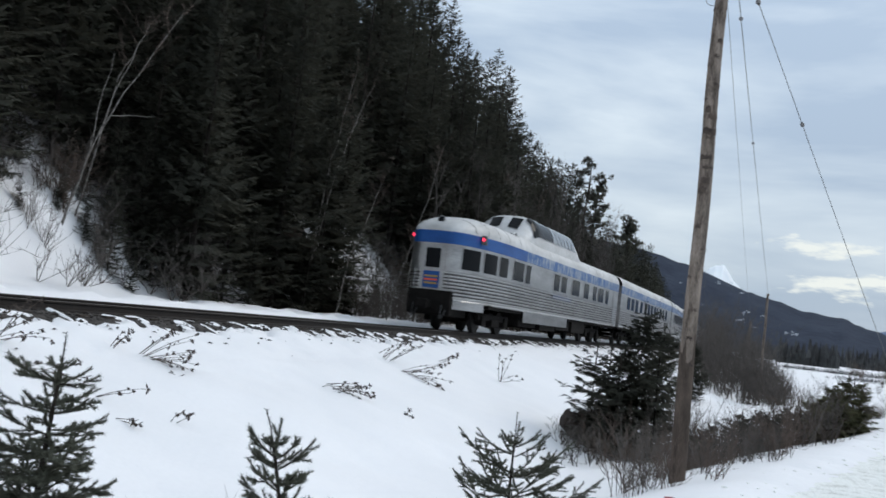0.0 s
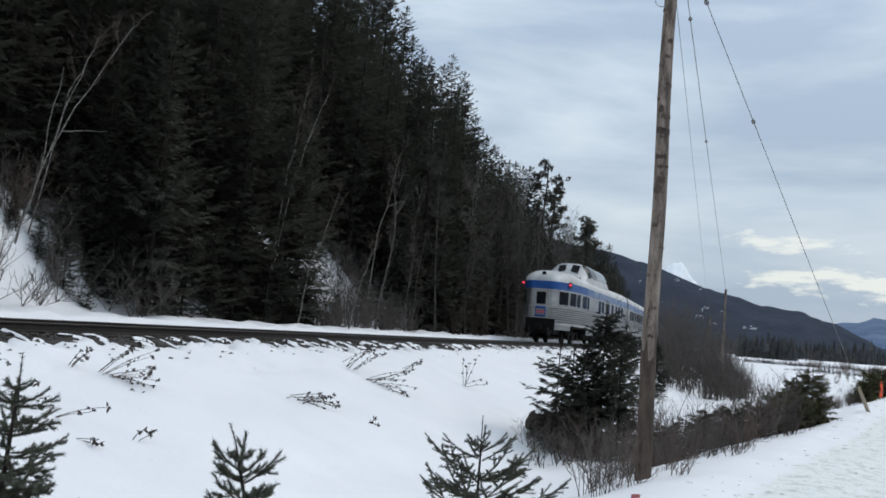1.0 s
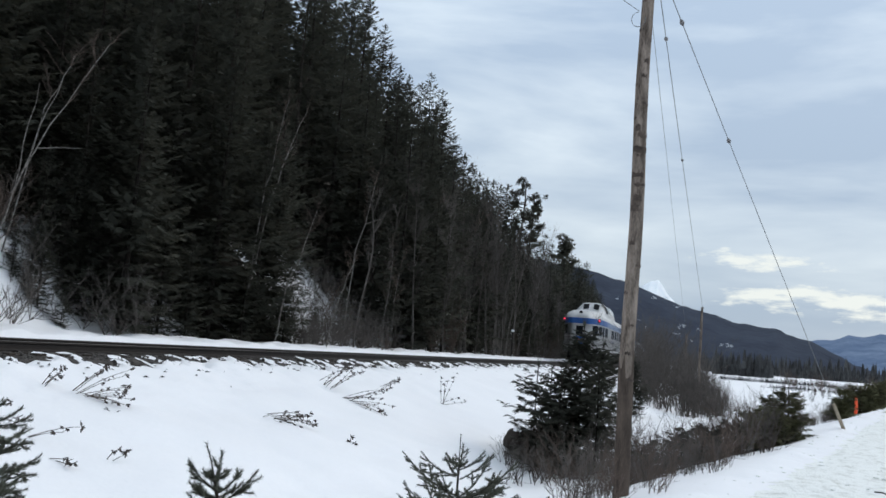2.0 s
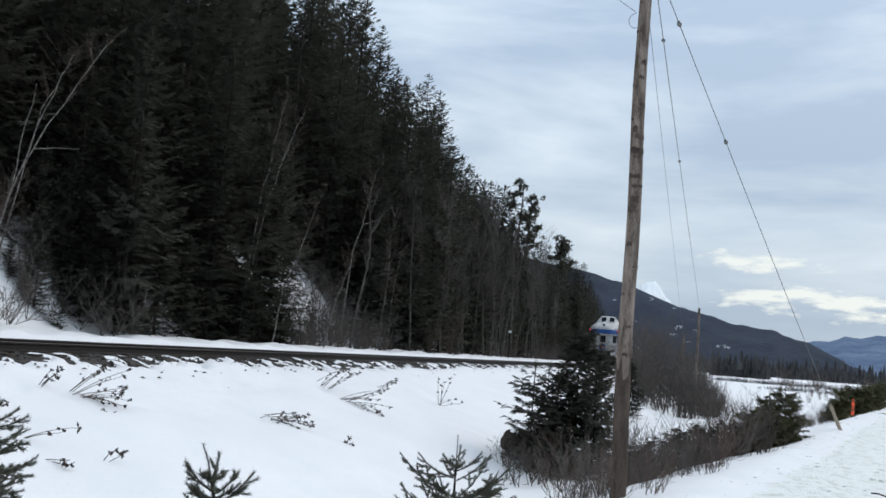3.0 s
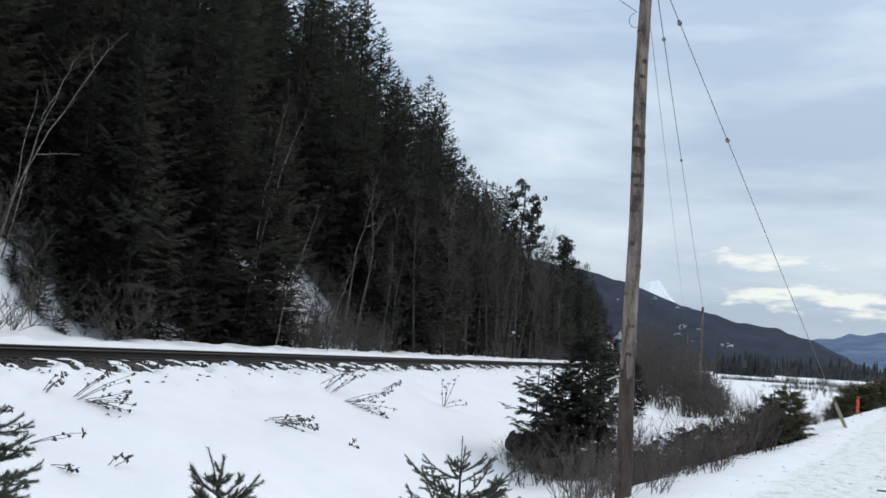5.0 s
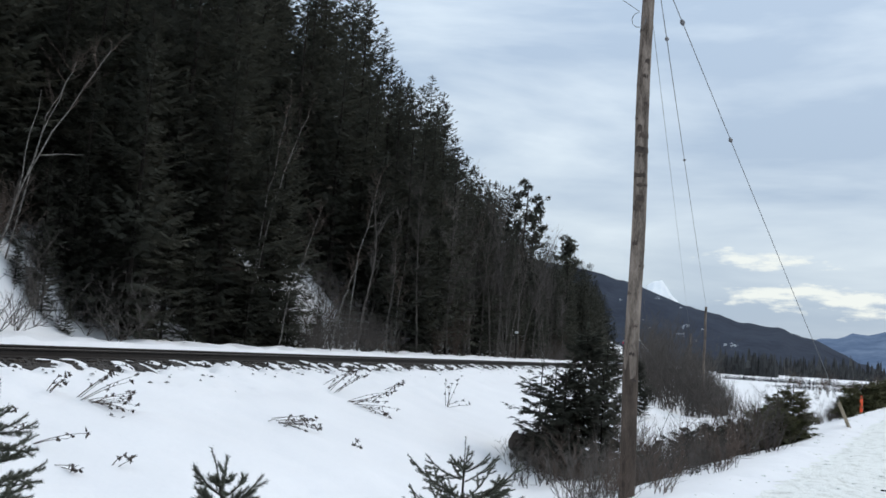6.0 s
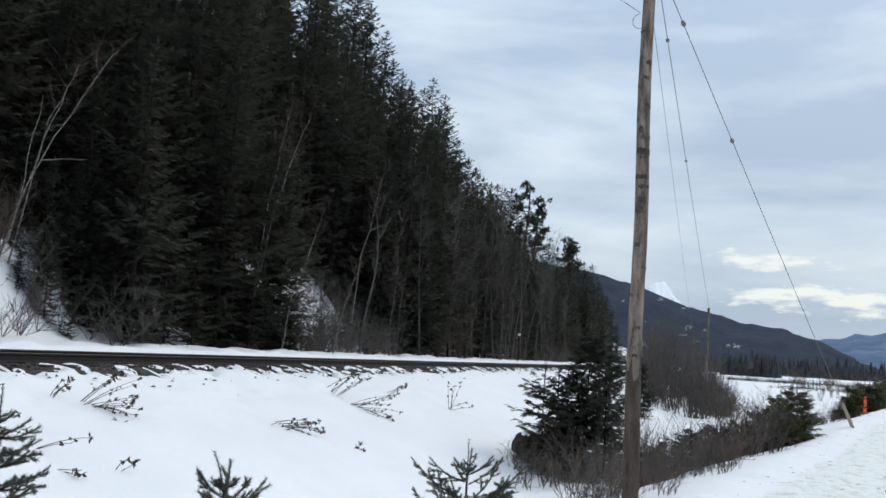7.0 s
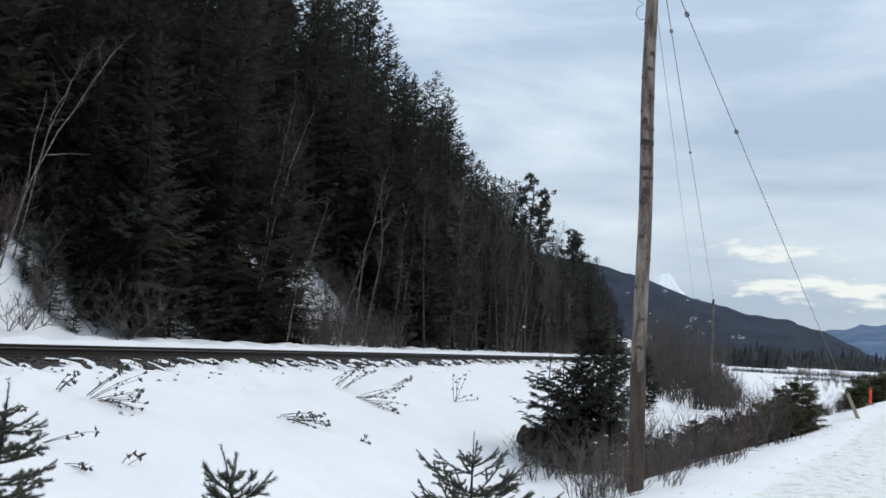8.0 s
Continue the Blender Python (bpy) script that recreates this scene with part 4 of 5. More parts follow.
def forest():
    rnd = random.Random(21)
    spots = []
    # the front rank along the foot of the slope, then ranks behind it up the hill
    for rank, (u0, u1, y0, y1, gap) in enumerate(((-6.9, -5.9, 36, 165, 1.75), (-10, -8.3, 13, 165, 2.0), (-15, -12, 14, 170, 2.4), (-20.5, -16.5, 16, 190, 2.7), (-28, -22, 18, 210, 3.2))):
        y = y0
        while y < y1:
            u = rnd.uniform(u0, u1)
            spots.append((rank, u, y))
            y += gap * rnd.uniform(0.6, 1.4) * (1 + y / 160)
    for rank, u, y in spots:
        x = track_x(y) + u
        if rank == 0 and 37 < y < 43.5:
            continue
        if rank == 1 and 18.5 < y < 25:
            continue
        k = rnd.choice((0, 1, 2, 2, 4)) if rank else rnd.choice((0, 1, 3, 1, 3))
        size = (1 + 0.2 * sstep(36, 44, y) * sstep(76, 62, y)) * rnd.uniform(0.75, 1.05) * (0.85 if rank == 0 else 1.0) * (1 - 0.28 * sstep(60, 120, y))
        scaled_tree(k, x, y, rnd.uniform(0, 360), size)
    # broad spruces standing forward at the foot of the slope
    for u, y, k, size in ((-5.9, 24.9, 1, 0.9), (-6.2, 30.3, 0, 0.82), (-7.6, 27.4, 1, 1.0), (-6.3, 33.6, 3, 1.0), (-7.0, 35.4, 1, 0.8), (-7.4, 29.0, 3, 1.0), (-7.8, 32.0, 1, 0.9), (-6.9, 26.4, 3, 0.75), (-6.5, 23.9, 3, 0.5), (-7.4, 24.2, 1, 0.62), (-5.9, 26.9, 3, 0.5),
                          (-7.2, 16.6, 1, 0.8), (-9.8, 20.0, 0, 0.9), (-9.2, 24.7, 1, 0.85), (-9.0, 21.8, 1, 0.9), (-8.4, 18.9, 1, 0.8), (-11.6, 22.6, 2, 0.9), (-12.5, 25.5, 0, 1.0), (-7.4, 22.8, 3, 0.40), (-6.9, 20.6, 3, 0.22), (-5.6, 18.6, 3, 0.13),
                          (-5.5, 20.0, 3, 0.10), (-8.4, 21.8, 3, 0.3), (-6.4, 21.9, 3, 0.3), (-7.0, 23.6, 3, 0.45), (-8.8, 23.2, 3, 0.4), (-10.2, 23.8, 1, 0.6), (-7.9, 19.6, 3, 0.26), (-6.0, 38.6, 3, 0.3), (-6.4, 42.3, 3, 0.36), (-5.7, 31.9, 3, 0.45), (-5.6, 28.0, 3, 0.42), (-5.6, 35.0, 3, 0.35)):
        scaled_tree(k, u, y, 70 * y, size, label="broad dark spruce at the foot of the snowy slope")
    # knee-high to man-high spruces scattered over the open patch of the slope
    for _ in range(34):
        y, u = rnd.uniform(16.5, 24.5), -5.7 - 5.0 * rnd.random()
        scaled_tree(3, u, y, rnd.uniform(0, 360), rnd.uniform(0.07, 0.2) + 0.02 * max(0.0, -u - 7), label="small dark spruce in the snow of the open slope", least=0.05)
    # the trees that make the crest line stand out, each where its tip clears the woods
    for az, el, k in ((-27.0, 24.0, 2), (-25.3, 21.6, 4), (-24.3, 20.3, 2), (-23.25, 18.5, 0), (-22.5, 16.9, 4), (-21.45, 15.8, 1), (-20.75, 15.4, 3), (-20.1, 16.0, 0), (-19.55, 15.1, 1), (-19.05, 14.5, 4),
                      (-18.5, 12.6, 3), (-17.8, 11.5, 0), (-17.3, 10.9, 3), (-16.85, 10.4, 1), (-16.4, 10.1, 3), (-15.95, 10.0, 0), (-15.5, 9.8, 3), (-15.1, 9.75, 1), (-14.7, 9.3, 3), (-12.75, 6.7, 3), (-12.2, 6.5, 0),
                      (-11.0, 6.0, 3), (-10.5, 5.7, 1), (-10.1, 5.55, 3), (-9.6, 4.6, 0), (-9.2, 3.8, 1), (-8.85, 3.0, 3), (-8.55, 2.2, 1)):
        d = 40.0
        while d < 190:
            x, y = EYE[0] + d * math.sin(radians(az)), d * math.cos(radians(az))
            need = EYE[2] + d * math.tan(radians(el)) - ground(x, y) + 0.3
            if x - track_x(y) < -7.0 and need < 1.05 * TALL[k]:
                break
            d += 1.0
        t = thing("conifer", "tall dark conifer rising above the crest of the woods", "conifer", FOREST, placed(x, y, az * 97, 1.0, 0.3))
        size = need / TALL[k]
        t.scale = (size, size, size)
        put("trunk", KINDS[k][0], t)
        put("crown", KINDS[k][1], t)


forest()
rnd = random.Random(33)
for i in range(30):
    y = 106 + 2.0 * i
    scaled_tree(4 if i % 3 else 0, track_x(y) - rnd.uniform(5.0, 8.5), y, rnd.uniform(0, 360), rnd.uniform(0.8, 0.98))
def lone_pine(seed, h, bare, spread, az, el, d, label):
    """A pine with a bare stem and an open crown of rounded tufts."""
    rnd, trunk, crown = random.Random(seed), Soup(), Soup()
    trunk.tube([Vector((0.1 * math.sin(i), 0.1 * math.cos(i * 1.3), h * i / 8)) for i in range(9)], [0.17 * (1 - 0.09 * i) for i in range(9)], 7)
    for i in range(26):
        z = h * (bare + (1 - bare) * (i + rnd.random()) / 26)
        a, k = rnd.uniform(0, 6.283), (z / h - bare) / (1 - bare)
        ln = spread * (0.5 + 0.9 * math.sin(math.pi * min(1.0, 0.25 + 0.72 * k))) * rnd.uniform(0.5, 1.0)
        tip = Vector((math.cos(a) * ln, math.sin(a) * ln, z + 0.25 * ln))
        trunk.tube([Vector((0, 0, z)), tip.lerp(Vector((0, 0, z)), 0.5) - Vector((0, 0, 0.1)), tip], [0.05, 0.035, 0.015], 4)
        for _ in range(6):
            c = tip.lerp(Vector((0, 0, z)), rnd.uniform(0, 0.8)) + Vector((rnd.gauss(0, 0.25), rnd.gauss(0, 0.25), rnd.gauss(0, 0.15)))
            for _ in range(14):
                v = Vector((rnd.gauss(0, 1), rnd.gauss(0, 1), rnd.gauss(0.4, 0.8))).normalized()
                crown.spray(c, v, v.orthogonal().normalized(), rnd.uniform(0.25, 0.5))
    x, y = EYE[0] + d * math.sin(radians(az)), d * math.cos(radians(az))
    size = (EYE[2] + d * math.tan(radians(el)) - ground(x, y) + 0.3) / h
    t = thing("pine", label, "pine", FOREST, placed(x, y, seed, 1.0, 0.3))
    t.scale = (size, size, size)
    put("trunk", trunk.mesh("trunk", BARK), t)
    put("crown", fluffed(crown.mesh("crown", NEEDLES)), t)


lone_pine(90, 14.5, 0.30, 1.9, -14.05, 10.1, 96, "tall pine with broad open crown above the forest edge")
lone_pine(91, 14.0, 0.25, 1.5, -13.5, 9.3, 99, "tall pine with broad open crown above the forest edge")
lone_pine(92, 10.0, 0.45, 1.1, -11.55, 6.8, 128, "small round-crowned pine above the forest edge")


def far_forest():
    """The rest of the hillside forest, past counting."""
    rnd = random.Random(31)
    tv, tf = [], []
    crown = np.array([v.co[:] for v in FAR_KIND.vertices])
    quads = [tuple(p.vertices) for p in FAR_KIND.polygons]
    for i in range(420):
        y = rnd.uniform(8, 170) if i < 240 else rnd.uniform(165, 430)
        u = -rnd.uniform(27, 75) if i < 240 else -(4.8 + 0.055 * (y - 165) + 32 * rnd.random() ** 1.4)
        x = track_x(y) + u
        s, a = rnd.uniform(0.75, 1.25) * (1 - 0.2 * sstep(60, 120, y) + 0.25 * sstep(150, 250, y)), rnd.uniform(0, 6.28)
        if i < 240 and i % 3 == 0 or ground(x, y) + 12.0 * s > crest_height(x, y):
            continue
        c, sn = math.cos(a) * s, math.sin(a) * s
        m = np.array([[c, -sn, 0], [sn, c, 0], [0, 0, s]])
        tv.append(crown @ m.T + np.array([x, y, ground(x, y) - 0.3]))
        base = (len(tv) - 1) * len(crown)
        tf += [tuple(i + base for i in q) for q in quads]
    return raw("hillside_woods", np.concatenate(tv).tolist(), tf, NEEDLES)


FAR_KIND = conifer_meshes(77, 12.0, 2.9, 0.06, 0.85, 6, 2)[1]
tagged(put("hillside_woods", far_forest()), "dense dark conifer woods higher up the hillside", "woods", kind="stuff")


def limb(s, p, d, length, r, rnd, level, bend=0.25, n=3, forks=4, up=0.3):
    """A bare branch with finer ones on it; the finest are plain slivers."""
    if level == 0:
        d = (d + Vector((0, 0, up * 0.3))).normalized()
        s.needle(p, p + d * length, d.orthogonal().normalized() * (r + 0.0015))
        return
    pts, steps = [p.copy()], 3
    d = d.normalized()
    for _ in range(steps):
        d = (d + Vector((rnd.gauss(0, bend), rnd.gauss(0, bend), rnd.gauss(0, bend) + up * 0.25))).normalized()
        pts.append(pts[-1] + d * (length / steps))
    s.tube(pts, [r * (1 - 0.8 * i / steps) + 0.0012 for i in range(steps + 1)], n)
    if level > 0:
        for _ in range(forks):
            i = rnd.randint(1, steps)
            dd = (d + Vector((rnd.gauss(0, 0.6), rnd.gauss(0, 0.6), rnd.gauss(0.1, 0.4)))).normalized()
            limb(s, pts[i], dd, length * rnd.uniform(0.35, 0.6), r * 0.5, rnd, level - 1, bend, 3, forks, up)


def shrub_mesh(seed, h, width, stems, mat, r=0.012, level=2, forks=5):
    rnd, s = random.Random(seed), Soup()
    for _ in range(stems):
        a = rnd.uniform(0, 6.283)
        lean = rnd.uniform(0.05, width)
        base = Vector((0.25 * rnd.gauss(0, 1) * width, 0.25 * rnd.gauss(0, 1) * width, -0.15))
        limb(s, base, Vector((math.cos(a) * lean, math.sin(a) * lean, 1)), h * rnd.uniform(0.6, 1.0), r * rnd.uniform(0.7, 1.2), rnd, level, 0.14, 3, forks)
    return s.mesh("bare_shrub", mat)


SHRUBS = [shrub_mesh(40, 1.3, 0.6, 11, TWIG), shrub_mesh(41, 1.1, 0.8, 12, TWIG), shrub_mesh(42, 1.5, 0.5, 10, ALDER), shrub_mesh(43, 0.9, 0.9, 12, ALDER), shrub_mesh(44, 2.6, 0.45, 12, TWIG, 0.022), shrub_mesh(45, 3.2, 0.4, 11, TWIG, 0.026)]


def shrub(k, x, y, size, turn, label, group, lean=0.0):
    ob = tagged(new("bare_shrub", SHRUBS[k]), label, "shrub", group)
    ob.matrix_basis = pose(x, y, ground(x, y) - 0.03, lean, 0, turn)
    ob.scale = (size, size, size)
    return ob


def thickets():
    rnd = random.Random(51)
    # along the road's edge
    for _ in range(112):
        y = 16.5 + 44 * rnd.random() ** 1.5
        x = road_edge(y) - rnd.uniform(0.3, 2.9) - 0.02 * (y - 14)
        shrub(rnd.choice((0, 1, 2, 3)), x, y, rnd.uniform(0.55, 1.0) * (0.55 + 0.45 * sstep(15, 22, y)) * (1 - 0.42 * sstep(23, 30, y)), rnd.uniform(0, 360), "leafless brown shrub in the snow beside the road", "shrubs along the road")
    # round the foot of the large spruces in the ditch
    for _ in range(9):
        x, y = max(7.9, rnd.gauss(8.9, 0.65)), max(18.3, rnd.gauss(20.3, 1.6))
        shrub(rnd.choice((0, 1, 3)), x, y, rnd.uniform(0.5, 0.95), rnd.uniform(0, 360), "leafless brown shrub in the snowy ditch", "shrubs in the ditch")
    for _ in range(40):
        y = rnd.uniform(60, 230)
        x = rnd.uniform(9, 26) + 0.12 * (y - 60)
        if x > road_edge(y) - 0.5:
            continue
        shrub(rnd.choice((0, 2, 4)), x, y, rnd.uniform(0.6, 1.0), rnd.uniform(0, 360), "leafless shrub in the snowy field", "shrubs in the field")
    for _ in range(30):
        y = rnd.uniform(170, 380)
        x = 8 + rnd.uniform(0.03, 0.14) * y
        if x < road_edge(y) - 1.0:
            shrub(rnd.choice((4, 5)), x, y, rnd.uniform(0.7, 1.2), rnd.uniform(0, 360), "leafless shrub in the snowy field", "shrubs in the field")
    # small brush over the bank round the pole
    for _ in range(16):
        y = rnd.uniform(11.8, 17.0)
        x = road_edge(y) - rnd.uniform(0.1, 2.1)
        if math.hypot(x - 11.03, y - 13.5) > 0.25:
            shrub(rnd.choice((0, 1, 2, 3)), x, y, rnd.uniform(0.3, 0.6), rnd.uniform(0, 360), "small leafless brown shrub in the snow by the pole", "shrubs along the road")
    # thin bare stems among the young spruces by the road
    for x, y, k, size in ((8.0, 5.6, 3, 0.8), (8.3, 6.3, 1, 0.6), (8.9, 4.2, 3, 0.6), (10.4, 13.2, 0, 0.7)):
        shrub(k, x, y, size, x * 100, "leafless grey shrub in the snow of the ditch", "shrubs in the ditch")
    # brush on the foot of the hillside
    for i in range(38):
        y = rnd.uniform(36, 104) if i < 24 else rnd.uniform(16, 21)
        u = -rnd.uniform(4.6, 6.4) - (rnd.uniform(0, 5.0) if y < 25 else 0.0)
        shrub(rnd.choice((0, 1, 2, 3, 2, 4)), track_x(y) + u, y, rnd.uniform(0.6, 1.25), rnd.uniform(0, 360), "leafless brush on the foot of the snowy slope", "brush on the slope", rnd.uniform(-20, 10))


thickets()


def tall_thicket():
    """The dense leafless thicket between track and field, past counting."""
    rnd, s = random.Random(57), Soup()
    for i in range(190):
        y = rnd.uniform(50, 68) if i < 100 else rnd.uniform(64, 110)
        x = 12.79 + y * rnd.uniform(-0.120, -0.036)
        if x - track_x(y) < 3.4:
            continue
        base = Vector((x, y, ground(x, y) - 0.1))
        h = rnd.uniform(0.9, 3.6) * (1.0 - 0.45 * sstep(-0.075, -0.045, (x - 12.79) / y)) * (1 + 0.004 * (y - 36))
        for _ in range(6):
            a, lean = rnd.uniform(0, 6.283), rnd.uniform(0.03, 0.4)
            p = base + Vector((rnd.gauss(0, 0.3), rnd.gauss(0, 0.3), 0))
            limb(s, p, Vector((math.cos(a) * lean, math.sin(a) * lean, 1)), h * rnd.uniform(0.6, 1.0), 0.02, rnd, 2, 0.12, 3, 5)
    return s.mesh("tall_thicket", ALDER)


def slope_brush():
    """Tangled leafless brush over the open patches at the foot of the hill."""
    rnd, s = random.Random(58), Soup()
    for i in range(320):
        y = rnd.uniform(14, 26) if i < 130 else rnd.uniform(35, 47) if i < 230 else rnd.uniform(78, 220)
        u = -rnd.uniform(4.4, 10.5) if i < 130 else -rnd.uniform(4.8, 8.0) if i < 230 else -rnd.uniform(3.0, 5.0)
        x = track_x(y) + u
        p = Vector((x, y, ground(x, y) - 0.05))
        if i < 130 and i % 3 == 0:
            continue
        for _ in range(5):
            a, lean = rnd.uniform(0, 6.283), rnd.uniform(0.1, 1.0)
            limb(s, p, Vector((math.cos(a) * lean + 0.25, math.sin(a) * lean, 0.8)), rnd.uniform(0.5, 1.7), 0.013, rnd, 2, 0.2, 3, 4)
    return s.mesh("slope_brush", ALDER)


tagged(put("slope_brush", slope_brush()), "tangled leafless brush over the snowy foot of the hill", "brush", kind="stuff")
tagged(put("tall_thicket", tall_thicket()), "dense tall leafless brown thicket between track and snowy field", "thicket", kind="stuff")


def aspen_meshes(seed, h):
    rnd, trunk, crown = random.Random(seed), Soup(), Soup()
    pts = [Vector((0.25 * math.sin(i * 0.5 + seed) * i / 8, 0.2 * math.cos(i * 0.7 + seed) * i / 8, -0.4 + (h + 0.4) * i / 8)) for i in range(9)]
    trunk.tube(pts, [0.055 * (1 - 0.85 * i / 8) + 0.006 for i in range(9)], 5)
    for _ in range(26):
        i = rnd.randint(3, 8)
        a = rnd.uniform(0, 6.283)
        limb(crown, pts[i], Vector((math.cos(a) * 0.45, math.sin(a) * 0.45, 1)), h * rnd.uniform(0.14, 0.26), 0.014, rnd, 1, 0.1, 3, 9)
    return trunk.mesh("trunk", ALDER), crown.mesh("crown", ALDER)


ASPENS = [aspen_meshes(60, 7.0), aspen_meshes(61, 8.2), aspen_meshes(62, 5.8)]


def aspens():
    rnd = random.Random(63)
    for i in range(56):
        y = rnd.choice((rnd.uniform(42, 92), rnd.uniform(50, 75))) if i < 44 else rnd.uniform(55, 100)
        u = -rnd.uniform(4.5, 6.6)
        k = rnd.randint(0, 2)
        t = thing("bare_aspen", "thin grey leafless tree before the dark forest", "bare tree", "leafless trees at the forest edge", placed(track_x(y) + u, y, rnd.uniform(0, 360), 1, 0.1, rnd.uniform(-6, 6), rnd.uniform(-4, 10)))
        s = rnd.uniform(0.7, 1.15) if i < 44 else rnd.uniform(1.0, 1.4)
        x = track_x(y) + u
        s = min(s, 0.8 * (crest_height(x, y) - ground(x, y)) / (7.0, 8.2, 5.8)[k])
        t.scale = (s, s, s)
        put("trunk", ASPENS[k][0], t)
        put("crown", ASPENS[k][1], t)


aspens()


def birch(az0, el0, az1, el1, u, r=0.036, fork=(), seed=0):
    """A leaning stem in the upright plane u metres from the track, through two points given by bearing and height."""
    rnd = random.Random(seed)
    ends = []
    for az, el in ((az0, el0), (az1, el1)):
        y = (EYE[0] - u) / math.tan(radians(-az))
        for _ in range(8):
            y = (EYE[0] - u - track_x(y)) / math.tan(radians(-az))
        x = track_x(y) + u
        ends.append(Vector((x, y, EYE[2] + math.hypot(x - EYE[0], y) * math.tan(radians(el)))))
    low, top = ends
    d = (top - low) / (top - low).length
    while low.z > ground(low.x, low.y) - 0.1:
        low = low - Vector((d.x, d.y * 0.45, max(0.5, d.z))) * 0.1
    t = thing("birch", "slender leaning birch with pale bark at the forest edge", "birch", "leaning birches", Matrix.Translation(low))
    s, n = Soup(), 10
    mid = ends[0] - low
    end = top - low
    pts = []
    for i in range(n + 1):
        k = i / n
        base = mid * (k / 0.4) if k < 0.4 else mid.lerp(end, (k - 0.4) / 0.6)
        pts.append(base + Vector((0.05 * math.sin(i * 1.1 + seed), 0.05 * math.sin(i * 2.3 + seed), 0)) * min(1, i))
    s.tube(pts, [r * (1 - 0.72 * i / n) for i in range(n + 1)], 6)
    put("trunk", s.mesh("trunk", BIRCH), t)
    for at, dy, dz in fork:
        f = Soup()
        p = pts[at]
        f.tube([p + Vector((0.05 * k, dy * k / 5 + 0.06 * math.sin(k * 1.9), dz * (k / 5) ** 0.9)) for k in range(6)], [r * 0.6 * (1 - 0.14 * k) for k in range(6)], 5)
        put("limb", f.mesh("limb", BIRCH), t)
    tw = Soup()
    for _ in range(14):
        i = rnd.randint(6, n)
        limb(tw, pts[i], Vector((rnd.gauss(0, 0.5), rnd.gauss(0.2, 0.5), 0.8)), rnd.uniform(0.5, 1.2), 0.008, rnd, 1, 0.15, 3, 6)
    tagged(put("brushwood", tw.mesh("brushwood", TWIG), t), kind="stuff")


birch(-27.68, 2.98, -26.28, 7.43, -4.7, 0.029, seed=1)
birch(-29.49, 8.5, -28.61, 13.7, -6.0, 0.027, seed=2)
birch(-29.15, 7.96, -27.59, 13.07, -6.0, 0.027, fork=((6, 0.5, 1.2),), seed=3)
birch(-42.88, 7.72, -39.14, 15.32, -7.0, 0.034, fork=((4, 0.9, 3.0), (5, 1.6, 0.35), (3, 0.25, 3.2)), seed=4)
birch(-42.21, 10.6, -40.81, 14.43, -7.2, 0.024, seed=5)
birch(-21.86, 0.85, -21.63, 5.57, -5.0, 0.029, seed=6)
birch(-21.42, 0.88, -21.08, 5.44, -5.0, 0.024, seed=10)
birch(-23.84, 5.26, -22.88, 9.93, -5.6, 0.032, fork=((6, 1.5, 0.5),), seed=7)
birch(-19.72, 6.97, -18.64, 8.79, -6.2, 0.028, seed=8)
birch(-24.59, 2.62, -23.8, 4.75, -4.8, 0.027, seed=9)
birch(-17.68, 4.13, -16.48, 7.97, -5.6, 0.032, seed=11)
birch(-18.51, 1.05, -17.95, 4.11, -5.0, 0.027, seed=12)
birch(-14.78, 3.45, -14.23, 5.84, -6, 0.032, seed=13)
birch(-16.76, 2.84, -15.72, 5.25, -5.6, 0.029, seed=14)


